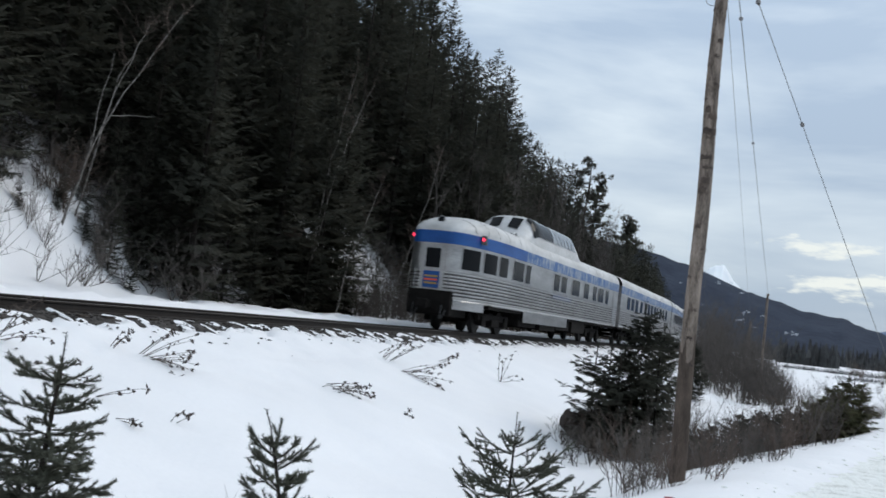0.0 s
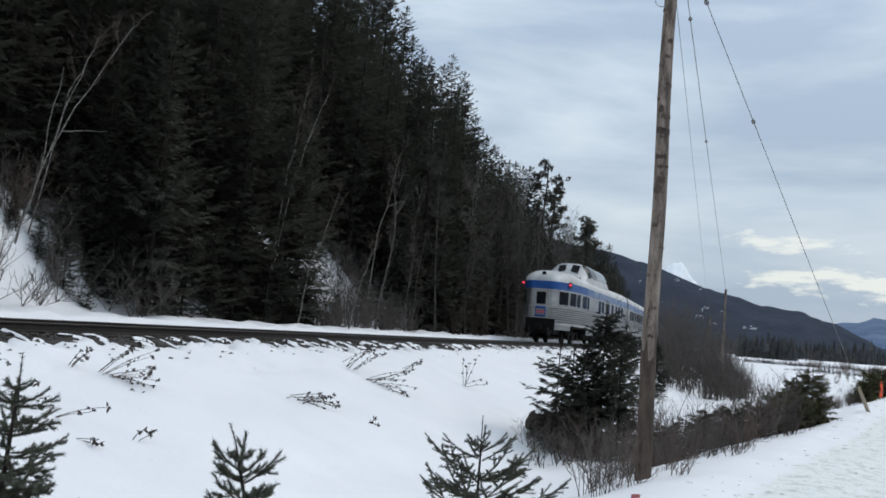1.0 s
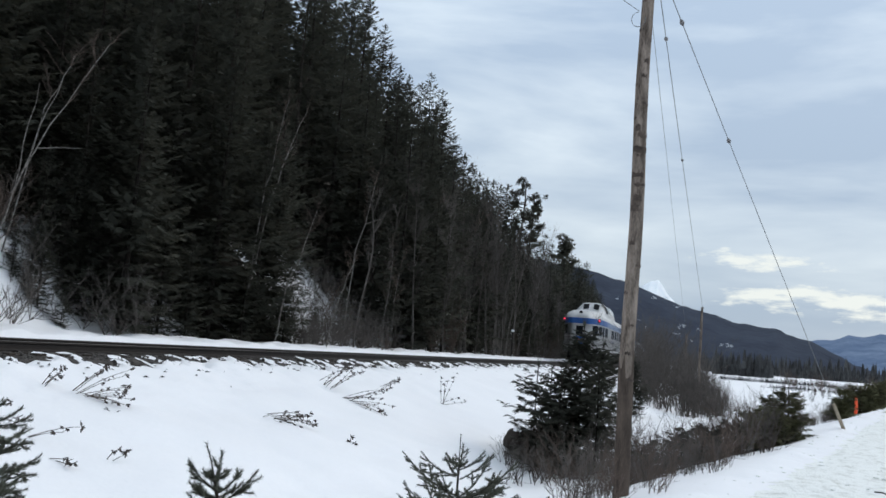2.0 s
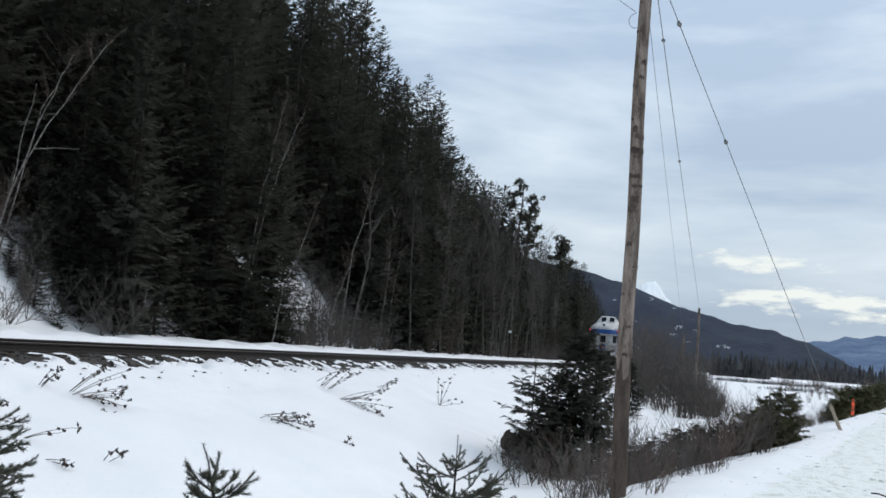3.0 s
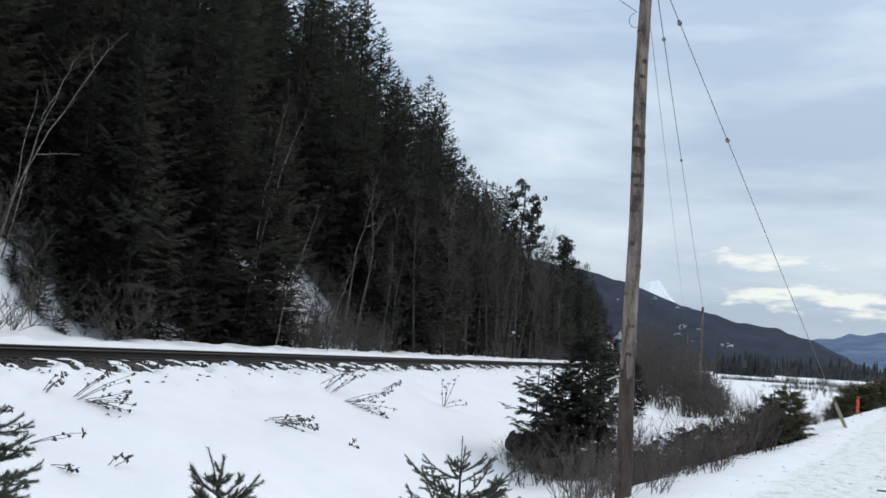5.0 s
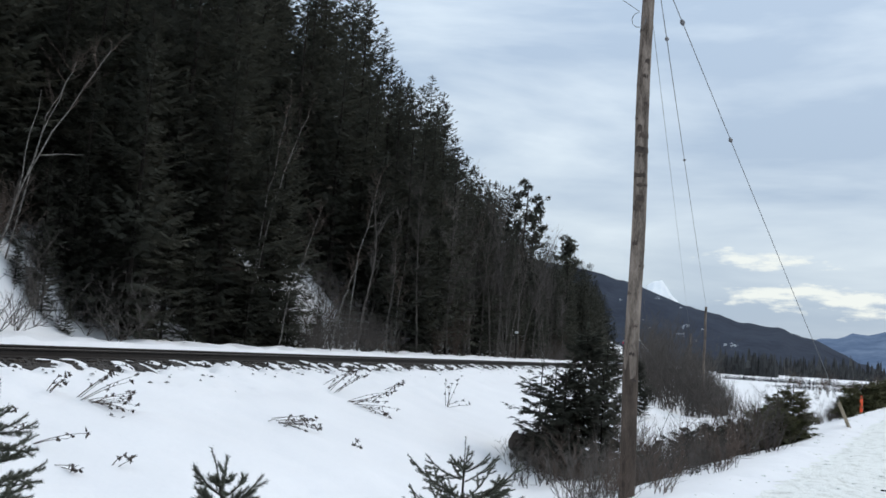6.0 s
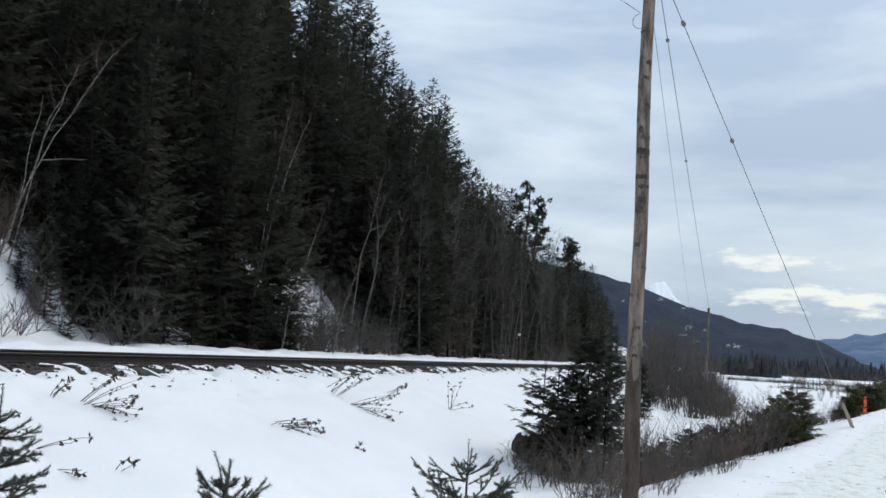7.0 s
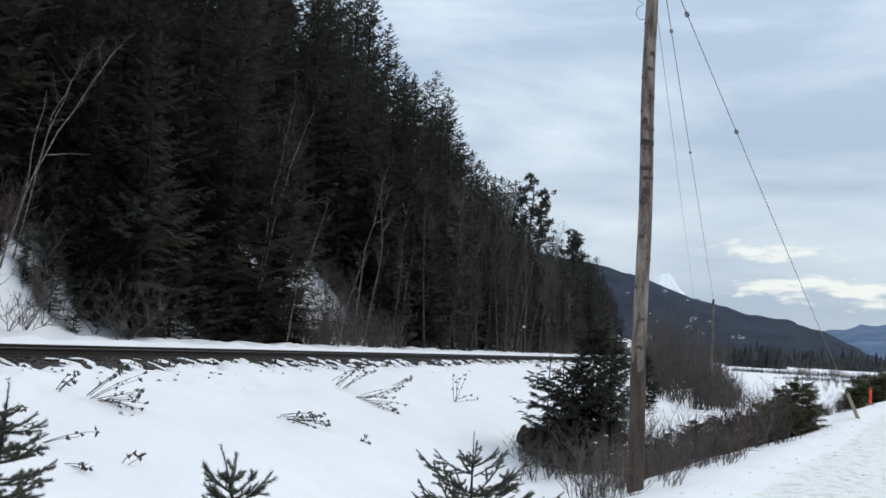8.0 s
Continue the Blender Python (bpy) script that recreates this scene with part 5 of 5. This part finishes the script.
def sapling_meshes(seed, h, spread, up=0.45, gap=0.16, needle=0.017, bare_top=0.22, lean=(0.0, 0.0), boughs=5, hook=0.0, fill=1.0):
    """A young spruce seen close: woody stem, boughs that sag and turn up at their tips, twigs brushed with single needles."""
    rnd, wood, leaves = random.Random(seed), Soup(), Soup()
    axis = lambda z: Vector((lean[0] * z * z / h, lean[1] * z * z / h, z))
    zs = lin(-0.3, h - bare_top, 9)
    wood.tube([axis(z) for z in zs], [0.013 * h * (1 - 0.85 * max(0, z) / h) + 0.003 for z in zs], 6)

    def brush(pts, r, full=1.0):
        wood.tube(pts, [r * (1 - 0.6 * i / (len(pts) - 1)) for i in range(len(pts))], 4)
        for a, b in zip(pts, pts[1:]):
            d = b - a
            ln = d.length
            if ln < 1e-5:
                continue
            d /= ln
            u = d.orthogonal().normalized()
            w = d.cross(u)
            for k in range(max(1, int(ln / 0.0055 * full))):
                q = a + d * (ln * (k + rnd.random()) / max(1, int(ln / 0.0055 * full)))
                for _ in range(5):
                    t = rnd.uniform(0, 6.283)
                    o = u * math.cos(t) + w * math.sin(t)
                    leaves.needle(q, q + (o * 0.8 + d * 0.75 + Vector((0, 0, 0.18))).normalized() * needle * rnd.uniform(0.7, 1.3), d.cross(o) * 0.0028)

    def bough(root, a, ln, rise):
        out, side = Vector((math.cos(a), math.sin(a), 0)), Vector((-math.sin(a), math.cos(a), 0))
        sway = rnd.uniform(-0.15, 0.15)
        at = lambda t: root + out * (ln * t) + side * (sway * ln * t * t) + Vector((0, 0, ln * (rise * t - 0.22 * t * (1 - t) + 0.14 * t ** 3)))
        brush([at(t) for t in (0.05, 0.3, 0.55, 0.8, 1.0)], 0.006)
        n = max(2, int(ln / 0.06))
        for j in range(1, n):
            t = (j + rnd.uniform(-0.3, 0.3)) / n
            for sg in (-1, 1):
                if rnd.random() > 0.88 * fill:
                    continue
                tl = min(0.30, (1 - t) * ln * 0.65 + 0.05) * rnd.uniform(0.5, 1.15)
                d = (out * rnd.uniform(0.5, 0.95) + side * sg * rnd.uniform(0.45, 0.9) + Vector((0, 0, rise * 0.6 + rnd.uniform(-0.35, 0.35)))).normalized()
                p = at(t)
                m, e = p + d * tl * 0.55, p + d * tl + Vector((0, 0, 0.12 * tl))
                brush([p, m, e], 0.0035)
                if tl > 0.13:
                    for s2 in (-1, 1):
                        d2 = (d * 0.7 + d.cross(Vector((0, 0, 1))) * s2 * 0.7 + Vector((0, 0, rnd.uniform(-0.2, 0.2)))).normalized()
                        brush([m, m + d2 * tl * rnd.uniform(0.3, 0.5)], 0.0025)
    z = h * 0.06
    while z < h - bare_top:
        k = z / h
        a0 = rnd.uniform(0, 6.283)
        for i in range(boughs):
            a = a0 + 6.283 * i / boughs + rnd.uniform(-0.4, 0.4)
            ln = (spread * (1 - k) ** 0.85 + 0.09) * rnd.uniform(0.6, 1.2)
            bough(axis(z + rnd.uniform(-0.05, 0.05)), a, ln, up * (0.25 + 1.1 * k) * rnd.uniform(0.5, 1.4))
        z += gap * rnd.uniform(0.8, 1.2)
    top = axis(h - bare_top)
    for i in range(4):
        bough(top - Vector((0, 0, 0.02)), 1.57 * i + seed, 0.06 + 0.03 * rnd.random(), 0.7)
    brush([top, top + Vector((hook * 0.4, 0, bare_top * 0.5)), top + Vector((hook, 0, bare_top))], 0.005, 0.45)
    return wood.mesh("trunk", BARK), leaves.mesh("crown", NEEDLES_NEAR)


def sapling(x, y, top, m, turn=0.0, label="young green spruce standing in deep snow"):
    t = thing("young_spruce", label, "spruce", "", pose(x, y, top, 0, 0, turn))
    put("trunk", m[0], t)
    put("crown", m[1], t)
    return t


sapling(9.96, 5.08, -1.68, sapling_meshes(71, 1.47, 0.42, 0.5, 0.10, 0.030, 0.20, lean=(-0.17, -0.02), hook=-0.08))
sapling(10.48, 7.65, -1.75, sapling_meshes(72, 1.50, 0.95, 0.5, 0.17, 0.023, 0.24, boughs=5, fill=0.72))
sapling(7.75, 4.55, -1.75, sapling_meshes(74, 1.2, 0.55, 0.3, 0.14, 0.028, 0.15, fill=0.7))
sapling(8.44, 4.6, -1.75, sapling_meshes(73, 1.85, 0.70, 0.25, 0.13, 0.028, 0.2, fill=0.85, lean=(0.05, 0.0)), label="young spruce with spreading boughs standing in deep snow")


def ditch_spruces():
    big = conifer_meshes(81, 3.35, 1.1, 0.05, 0.15, 9, 10, dense=0.85)
    mid = conifer_meshes(82, 2.3, 0.95, 0.16, 0.20, 5, 9, dense=0.75)
    low = conifer_meshes(83, 1.5, 0.62, 0.02, 0.12, 8, 9, NEEDLES_OLIVE)
    bush = conifer_meshes(84, 1.15, 0.75, 0.02, 0.10, 9, 9, NEEDLES_OLIVE)
    dark = conifer_meshes(85, 1.15, 0.7, 0.02, 0.12, 8, 9, dense=0.75)
    low_lab = "low dark spruce at the foot of taller ones in the ditch"
    dim = "low dark spruce among the roadside shrubs"
    g = "spruces in the ditch"
    thin, road_side = "thin-boughed small spruce standing in the snowy ditch", "small olive green spruce beside the snowy road"
    for m, x, y, size, lab in ((big, 8.98, 21.6, 1.0, "tall dark spruce with open boughs in the snowy ditch"), (mid, 8.02, 21.5, 1.0, thin), (mid, 9.45, 21.1, 1.0, thin), (mid, 8.4, 21.2, 1.0, thin), (big, 8.55, 22.0, 0.72, thin), (dark, 8.5, 20.4, 0.85, low_lab), (dark, 9.15, 20.0, 0.8, low_lab), (dark, 8.15, 21.0, 0.8, low_lab), (mid, 8.75, 20.6, 0.95, thin),
                               (big, 9.25, 22.6, 0.88, "dark small spruce standing behind another in the ditch"), (big, 7.5, 43.0, 0.75, "small dark spruce beside the thicket"),
                               (low, 13.45, 26.0, 1.0, road_side), (bush, 12.85, 25.4, 1.0, road_side), (low, 13.1, 27.4, 0.95, road_side), (bush, 13.25, 25.0, 0.75, road_side), (low, 12.5, 28.5, 0.8, road_side),
                               (low, 15.9, 41.5, 0.95, road_side), (bush, 16.0, 45.5, 0.8, road_side), (low, 16.5, 52.5, 0.9, road_side), (dark, 11.3, 20.8, 0.9, dim), (dark, 11.75, 22.6, 0.95, dim), (dark, 10.75, 18.6, 0.7, dim), (dark, 12.2, 24.4, 0.9, dim), (dark, 10.6, 21.6, 0.8, dim), (bush, 17.5, 52.0, 1.4, road_side), (low, 18.3, 56.0, 1.0, road_side),
                               (bush, 18.7, 59.0, 1.5, road_side), (low, 19.6, 64.0, 1.1, road_side), (bush, 20.6, 70.0, 1.6, road_side)):
        t = thing("spruce", lab, "spruce", g, placed(x, y, x * 77 + y * 31, 1, 0.1))
        t.scale = (size, size, size)
        put("trunk", m[0], t)
        put("crown", m[1], t)


ditch_spruces()


def boulder(x, y, size, seed, label):
    """A dark boulder under a cap of snow."""
    t = thing("boulder", label, "boulder", "boulders in the ditch", pose(x, y, ground(x, y) + 0.45 * size, 0, 0, seed * 40))
    for name, mat, grow, low in (("rock", ROCK, 1.0, -1.0), ("snow_cap", SNOW, 1.05, 0.66)):
        bm = bmesh.new()
        bmesh.ops.create_icosphere(bm, subdivisions=4, radius=1.0)
        for v in bm.verts:
            n = 1 + 0.16 * noise.fractal(v.co * 1.1 + Vector((seed, 0, 0)), 1.0, 2.0, 4)
            v.co = Vector((v.co.x * 1.15, v.co.y * 0.95, v.co.z * 0.8)) * (n * size * grow)
        if low > 0:
            bmesh.ops.delete(bm, geom=[v for v in bm.verts if v.co.z < low * size + 0.06 * size * math.sin(v.co.x * 9)], context="VERTS")
        part(name, bm, mat, t, "soft cap of white snow" if low > 0 else "", True)


boulder(7.5, 22.5, 0.46, 3, "dark rounded boulder capped with snow in the ditch")
boulder(7.95, 22.1, 0.55, 5, "dark rounded boulder capped with snow in the ditch")
boulder(8.35, 21.3, 0.42, 7, "dark rounded boulder capped with snow in the ditch")


# ---- dead weeds on the bank ----
def weed_clump(x, y, stalks, seed, reach=0.12, label="dry brown weed stalks bent over in the snow"):
    """Bent stalks with drooping dark heads. stalks: how many, from and to which slant in degrees, and their length."""
    rnd = random.Random(seed)
    t = thing("dead_weeds", label, "weeds", "dead weeds on the bank", pose(x, y, ground(x, y)))
    s, heads = Soup(), Soup()
    for n, slant0, slant1, length in stalks:
        for i in range(n):
            a = radians(slant0 + (slant1 - slant0) * (i + rnd.uniform(0.2, 0.8)) / n)
            px, py = rnd.uniform(-reach, reach), rnd.uniform(-0.5, 0.5) * reach - 1.2 * reach * (0.5 - (i + 0.5) / n)
            p = Vector((px, py, ground(x + px, y + py) - ground(x, y) - 0.03))
            d = Vector((math.cos(a), rnd.gauss(0.05, 0.14), math.sin(a))).normalized()
            ln = length * rnd.uniform(0.65, 1.1)
            pts = [p + d * (ln * k / 6) + Vector((0, 0, 0.025 * ln * math.sin(math.pi * k / 6) - 0.03 * ln * (k / 6) ** 3)) for k in range(7)]
            s.tube(pts, [0.0078 - 0.0007 * k for k in range(7)], 4)
            spots = [(pts[6], 1.0)] + [(pts[rnd.choice((3, 4, 5))] , rnd.uniform(0.4, 0.75)) for _ in range(2)]
            for c, big in spots:
                e = c + (d * 0.7 + Vector((rnd.gauss(0, 0.35), rnd.gauss(0, 0.35), rnd.gauss(0.1, 0.35)))).normalized() * (0.07 * big)
                s.tube([c, e], [0.004, 0.003], 3)
                for _ in range(9):
                    v = (d * 0.35 + Vector((rnd.gauss(0, 0.6), rnd.gauss(0, 0.6), rnd.gauss(-0.35, 0.5)))).normalized()
                    heads.kite(e, e + v * rnd.uniform(0.03, 0.085) * big, v.orthogonal().normalized(), 0.011 * big + 0.003)
    put("stalks", s.mesh("stalks", STALK), t)
    put("seed_heads", heads.mesh("seed_heads", SEED), t, "drooping dark dried heads")


weed_clump(3.0, 12.16, [(3, 44, 36, 0.62), (2, 30, 24, 0.85)], 91, 0.08)
weed_clump(3.2, 12.2, [(5, 18, 2, 0.85), (3, 2, -8, 0.7)], 92, 0.16)
weed_clump(3.5, 11.9, [(3, -2, -12, 0.45)], 89, 0.12)
weed_clump(2.72, 11.8, [(4, 55, 42, 0.42)], 93, 0.10)
weed_clump(4.55, 15.6, [(10, 16, -4, 0.72), (12, -4, -28, 0.6)], 94, 0.20)
weed_clump(3.05, 20.75, [(3, 50, 42, 0.6), (6, 46, 26, 0.95)], 95, 0.28)
weed_clump(3.95, 20.1, [(7, 26, 4, 0.95), (12, 2, -38, 0.9)], 96, 0.16)
weed_clump(4.69, 24.82, [(4, 70, 108, 0.85), (2, 30, 10, 0.7)], 97, 0.06, "dry grey weed stalks standing in the snow")
weed_clump(3.4, 23.4, [(4, 40, 15, 0.5)], 98, 0.2)
weed_clump(5.29, 10.1, [(2, 60, 30, 0.2)], 99, 0.05)
weed_clump(5.8, 16.0, [(3, 20, -20, 0.16)], 100, 0.06)
weed_clump(4.35, 9.7, [(2, 20, 14, 0.72)], 101, 0.05)
weed_clump(4.9, 9.45, [(2, 6, -4, 0.42), (1, -26, -30, 0.3)], 102, 0.06)
weed_clump(2.5, 9.7, [(6, 62, 40, 0.75), (5, 34, 8, 0.85)], 103, 0.22)
weed_clump(3.3, 9.6, [(5, 24, -6, 0.7)], 104, 0.18)


# ---- utility poles and wires ----
def pole(x, y, z0, z1, r0, r1, label, bands=(), knots=0):
    t = thing("utility_pole", label, "utility pole", "utility poles", pose(x, y, z0))
    h = z1 - z0
    s, n, rnd = Soup(), 24, random.Random(int(y * 10))
    s.tube([Vector((0.012 * math.sin(i * 0.8), 0.012 * math.cos(i * 0.6), -0.5 + (h + 0.5) * i / n)) for i in range(n + 1)], [r0 + (r1 - r0) * i / n + rnd.uniform(-0.002, 0.002) for i in range(n + 1)], 18)
    put("shaft", smooth(s.mesh("shaft", POLE_WOOD)), t)
    if bands:
        # the darker foot, a thin skin with a ragged upper rim
        b, m, rows = Soup(), 18, (0.0, 0.6, 1.2, 1.7, 2.0)
        at = lambda q: (0.012 * math.sin((q + 0.5) / (h + 0.5) * n * 0.8), 0.012 * math.cos((q + 0.5) / (h + 0.5) * n * 0.6), r0 + (r1 - r0) * (q + 0.5) / (h + 0.5) + 0.005)
        for q in rows:
            for k in range(m):
                zz = q + (rnd.uniform(-0.25, 0.3) if q == rows[-1] else 0)
                cx, cy, rr = at(zz)
                b.v.append((cx + rr * math.cos(2 * math.pi * k / m), cy + rr * math.sin(2 * math.pi * k / m), zz))
        for i in range(len(rows) - 1):
            for k in range(m):
                b.f.append((i * m + k, i * m + (k + 1) % m, (i + 1) * m + (k + 1) % m, (i + 1) * m + k))
        put("tarred_foot", smooth(b.mesh("tarred_foot", POLE_BUTT)), t, "darker foot of the pole")
    for z, tall, a0, a1 in bands:
        f = lambda a, q: ((r0 + (r1 - r0) * (q + 0.5) / (h + 0.5) + 0.006) * math.cos(radians(a)) + 0.012 * math.sin((q + 0.5) / (h + 0.5) * n * 0.8),
                          (r0 + (r1 - r0) * (q + 0.5) / (h + 0.5) + 0.006) * math.sin(radians(a)) + 0.012 * math.cos((q + 0.5) / (h + 0.5) * n * 0.6), q)
        cols = lin(a0, a1, 9)
        ring = []
        bm = bmesh.new()
        for a in cols:
            lo, hi = z - z0 - tall / 2 + rnd.uniform(-0.02, 0.02), z - z0 + tall / 2 + rnd.uniform(-0.025, 0.025)
            ring.append((bm.verts.new(f(a, lo)), bm.verts.new(f(a, hi))))
        for (a, b), (c, d) in zip(ring, ring[1:]):
            bm.faces.new((a, c, d, b))
        part("tar_patch", bm, POLE_DARK, t, "dark weathered patch round the pole")
    return t


rnd = random.Random(110)
BANDS = []
z = 0.2
while z < 6.6:
    tall = rnd.choice((0.03, 0.04, 0.06, 0.10)) if 2.0 < z < 5.0 else rnd.choice((0.025, 0.04))
    a = rnd.uniform(-170, -60)
    BANDS.append((z, tall, a, a + rnd.choice((45, 70, 110, 180))))
    z += rnd.uniform(0.09, 0.3) if 2.2 < z < 4.6 else rnd.uniform(0.25, 0.5)
pole(11.03, 13.5, -1.65, 9.0, 0.108, 0.078, "weathered wooden utility pole with dark patches in snow", BANDS)
pole(9.25, 60.0, -2.9, 4.0, 0.09, 0.07, "distant bare wooden utility pole beyond the thicket")
pole(5.2, 104.0, -3.2, 3.7, 0.13, 0.10, "distant bare wooden utility pole beyond the thicket")


def wire(name, a, b, sag, r, label, beads=()):
    t = thing(name, label, "wire", "", Matrix.Identity(4))
    a, b = Vector(a), Vector(b)
    at = lambda k: a.lerp(b, k) - Vector((0, 0, 4 * sag * k * (1 - k)))
    s = Soup()
    s.tube([at(k / 24) for k in range(25)], [r] * 25, 5)
    put("strand", s.mesh("strand", WIRE), t)
    for k in beads:
        bm = bmesh.new()
        d = (b - a).normalized()
        c = at(k)
        cyl(bm, c - d * 0.055, c - d * 0.008, 0.022, 0.038, 10)
        cyl(bm, c + d * 0.008, c + d * 0.055, 0.038, 0.022, 10)
        cyl(bm, c - d * 0.01, c + d * 0.01, 0.024, n=10)
        part("insulator", bm, CERAMIC, t, "grey porcelain strain insulator")
    return t


GUY = ((11.05, 13.45, 6.4), (15.1, 30.6, -1.0))
wire("guy_wire", *GUY, 0.02, 0.007, "thin steel guy wire with porcelain strain insulators", (0.085, 0.25))
wire("overhead_wire", (11.05, 13.45, 6.55), (9.27, 59.9, 3.95), 0.05, 0.008, "thin overhead wire between the utility poles", (0.083, 0.263))
wire("overhead_wire", (11.02, 13.45, 5.9), (5.2, 103.9, 3.6), 0.15, 0.005, "thin overhead wire between the utility poles")
wire("service_wire", (10.93, 13.4, 5.42), (8.0, 12.0, 7.6), 0.1, 0.005, "thin wire rising from the pole")
s = Soup()
s.tube([Vector((10.93 - 0.10 * math.sin(k * 0.5), 13.38, 5.40 - 0.11 * (1 - math.cos(k * 0.5)))) for k in range(11)], [0.005] * 11, 5)
tagged(put("wire_loop", s.mesh("wire_loop", WIRE)), "small loop of wire hanging on the pole", "wire")


def guy_guard():
    t = thing("guy_anchor", "weathered wooden guard round the guy wire's foot", "guy anchor", "", Matrix.Identity(4))
    a, b = Vector(GUY[1]), Vector(GUY[0])
    d = (b - a).normalized()
    bm = bmesh.new()
    cyl(bm, a - d * 0.4, a + d * 1.75, 0.055, 0.045, 10)
    part("guard", bm, STAKE, t)
    bm = bmesh.new()
    cyl(bm, a + d * 1.73, a + d * 1.80, 0.05, 0.02, 10)
    part("cap", bm, STAKE, t)


guy_guard()


def marker(x, y, z, h, r, mat, label, name="snow_marker"):
    t = thing(name, label, "marker post", "", pose(x, y, z))
    bm = bmesh.new()
    cyl(bm, (0, 0, -0.3), (0, 0, h * 0.92), r, r * 0.85, 12)
    part("post", bm, mat, t)
    bm = bmesh.new()
    cyl(bm, (0, 0, h * 0.92), (0, 0, h), r * 0.85, r * 0.4, 12)
    part("cap", bm, mat, t)


marker(17.05, 49.3, ground(17.05, 49.3), 0.8, 0.075, ORANGE, "bright orange marker post in the roadside snow")
marker(20.3, 62.0, ground(20.3, 62.0), 0.9, 0.07, WHITE, "white marker post in the roadside snow")


def line_post():
    y = 60.0
    x = track_x(y) - 2.3
    t = thing("trackside_post", "thin dark trackside post with small white plate", "trackside post", "", pose(x, y, ground(x, y)))
    bm = bmesh.new()
    cyl(bm, (0, 0, -0.3), (0, 0, 1.72), 0.035, n=8)
    part("post", bm, UNDER, t)
    bm = bmesh.new()
    box(bm, -0.10, 0.10, -0.05, 0.05, 1.66, 1.80, 0.03)
    part("plate", bm, WHITE, t, "white plate capped with snow")


line_post()


def snow_clods():
    """Lumps that the plough left on the packed snow, past counting."""
    rnd, s = random.Random(120), Soup()
    for _ in range(480):
        y = 9 + 45 * rnd.random() ** 1.5
        u = abs(rnd.gauss(0, 2.6)) + 0.25
        x, r = road_edge(y) + u, rnd.uniform(0.01, 0.03) * rnd.choice((1, 1, 1, 1.8))
        c, b, a0 = Vector((x, y, ground(x, y) + 0.035 * sstep(0.7, 1.3, u))), len(s.v), rnd.random() * 6
        for ring, high in ((1.0, -0.012), (0.6, r * rnd.uniform(0.25, 0.5))):
            for k in range(6):
                a, q = a0 + k * 1.047, r * ring * rnd.uniform(0.75, 1.3)
                s.v.append((c.x + 1.3 * q * math.cos(a), c.y + q * math.sin(a), c.z + high))
        s.f += [(b + k, b + (k + 1) % 6, b + 6 + (k + 1) % 6, b + 6 + k) for k in range(6)] + [tuple(b + 6 + k for k in range(6))]
    return s.mesh("snow_clods", ROAD_SNOW)


tagged(put("snow_clods", snow_clods()), "small lumps of ploughed snow strewn over the road", "snow clods", kind="stuff")


def stick(x, y):
    s = Soup()
    z = ground(x, y) + 0.06
    s.tube([Vector((x + 0.09 * k, y - 0.03 * k, z - 0.004 * k + 0.012 * math.sin(k * 2))) for k in range(6)], [0.011, 0.012, 0.010, 0.010, 0.008, 0.006], 6)
    tagged(put("stick", s.mesh("stick", BARK)), "dark broken stick lying on the packed snow", "stick")


stick(14.35, 14.9)


def carton(x, y):
    """A small crushed carton lying on the snow at the road's edge."""
    t = thing("carton", "small faded red cardboard carton lying on the snow", "carton", "", pose(x, y, ground(x, y) + 0.03, 0, -4, 8))
    bm = bmesh.new()
    box(bm, -0.045, 0.045, -0.022, 0.022, -0.03, 0.026, 0.004)
    part("body", bm, CARTON, t)
    bm = bmesh.new()
    box(bm, 0.0455, 0.062, -0.02, 0.02, 0.018, 0.021, 0.001)
    part("flap", bm, CARTON, t, "open cardboard flap")


carton(11.38, 10.4)

motions()
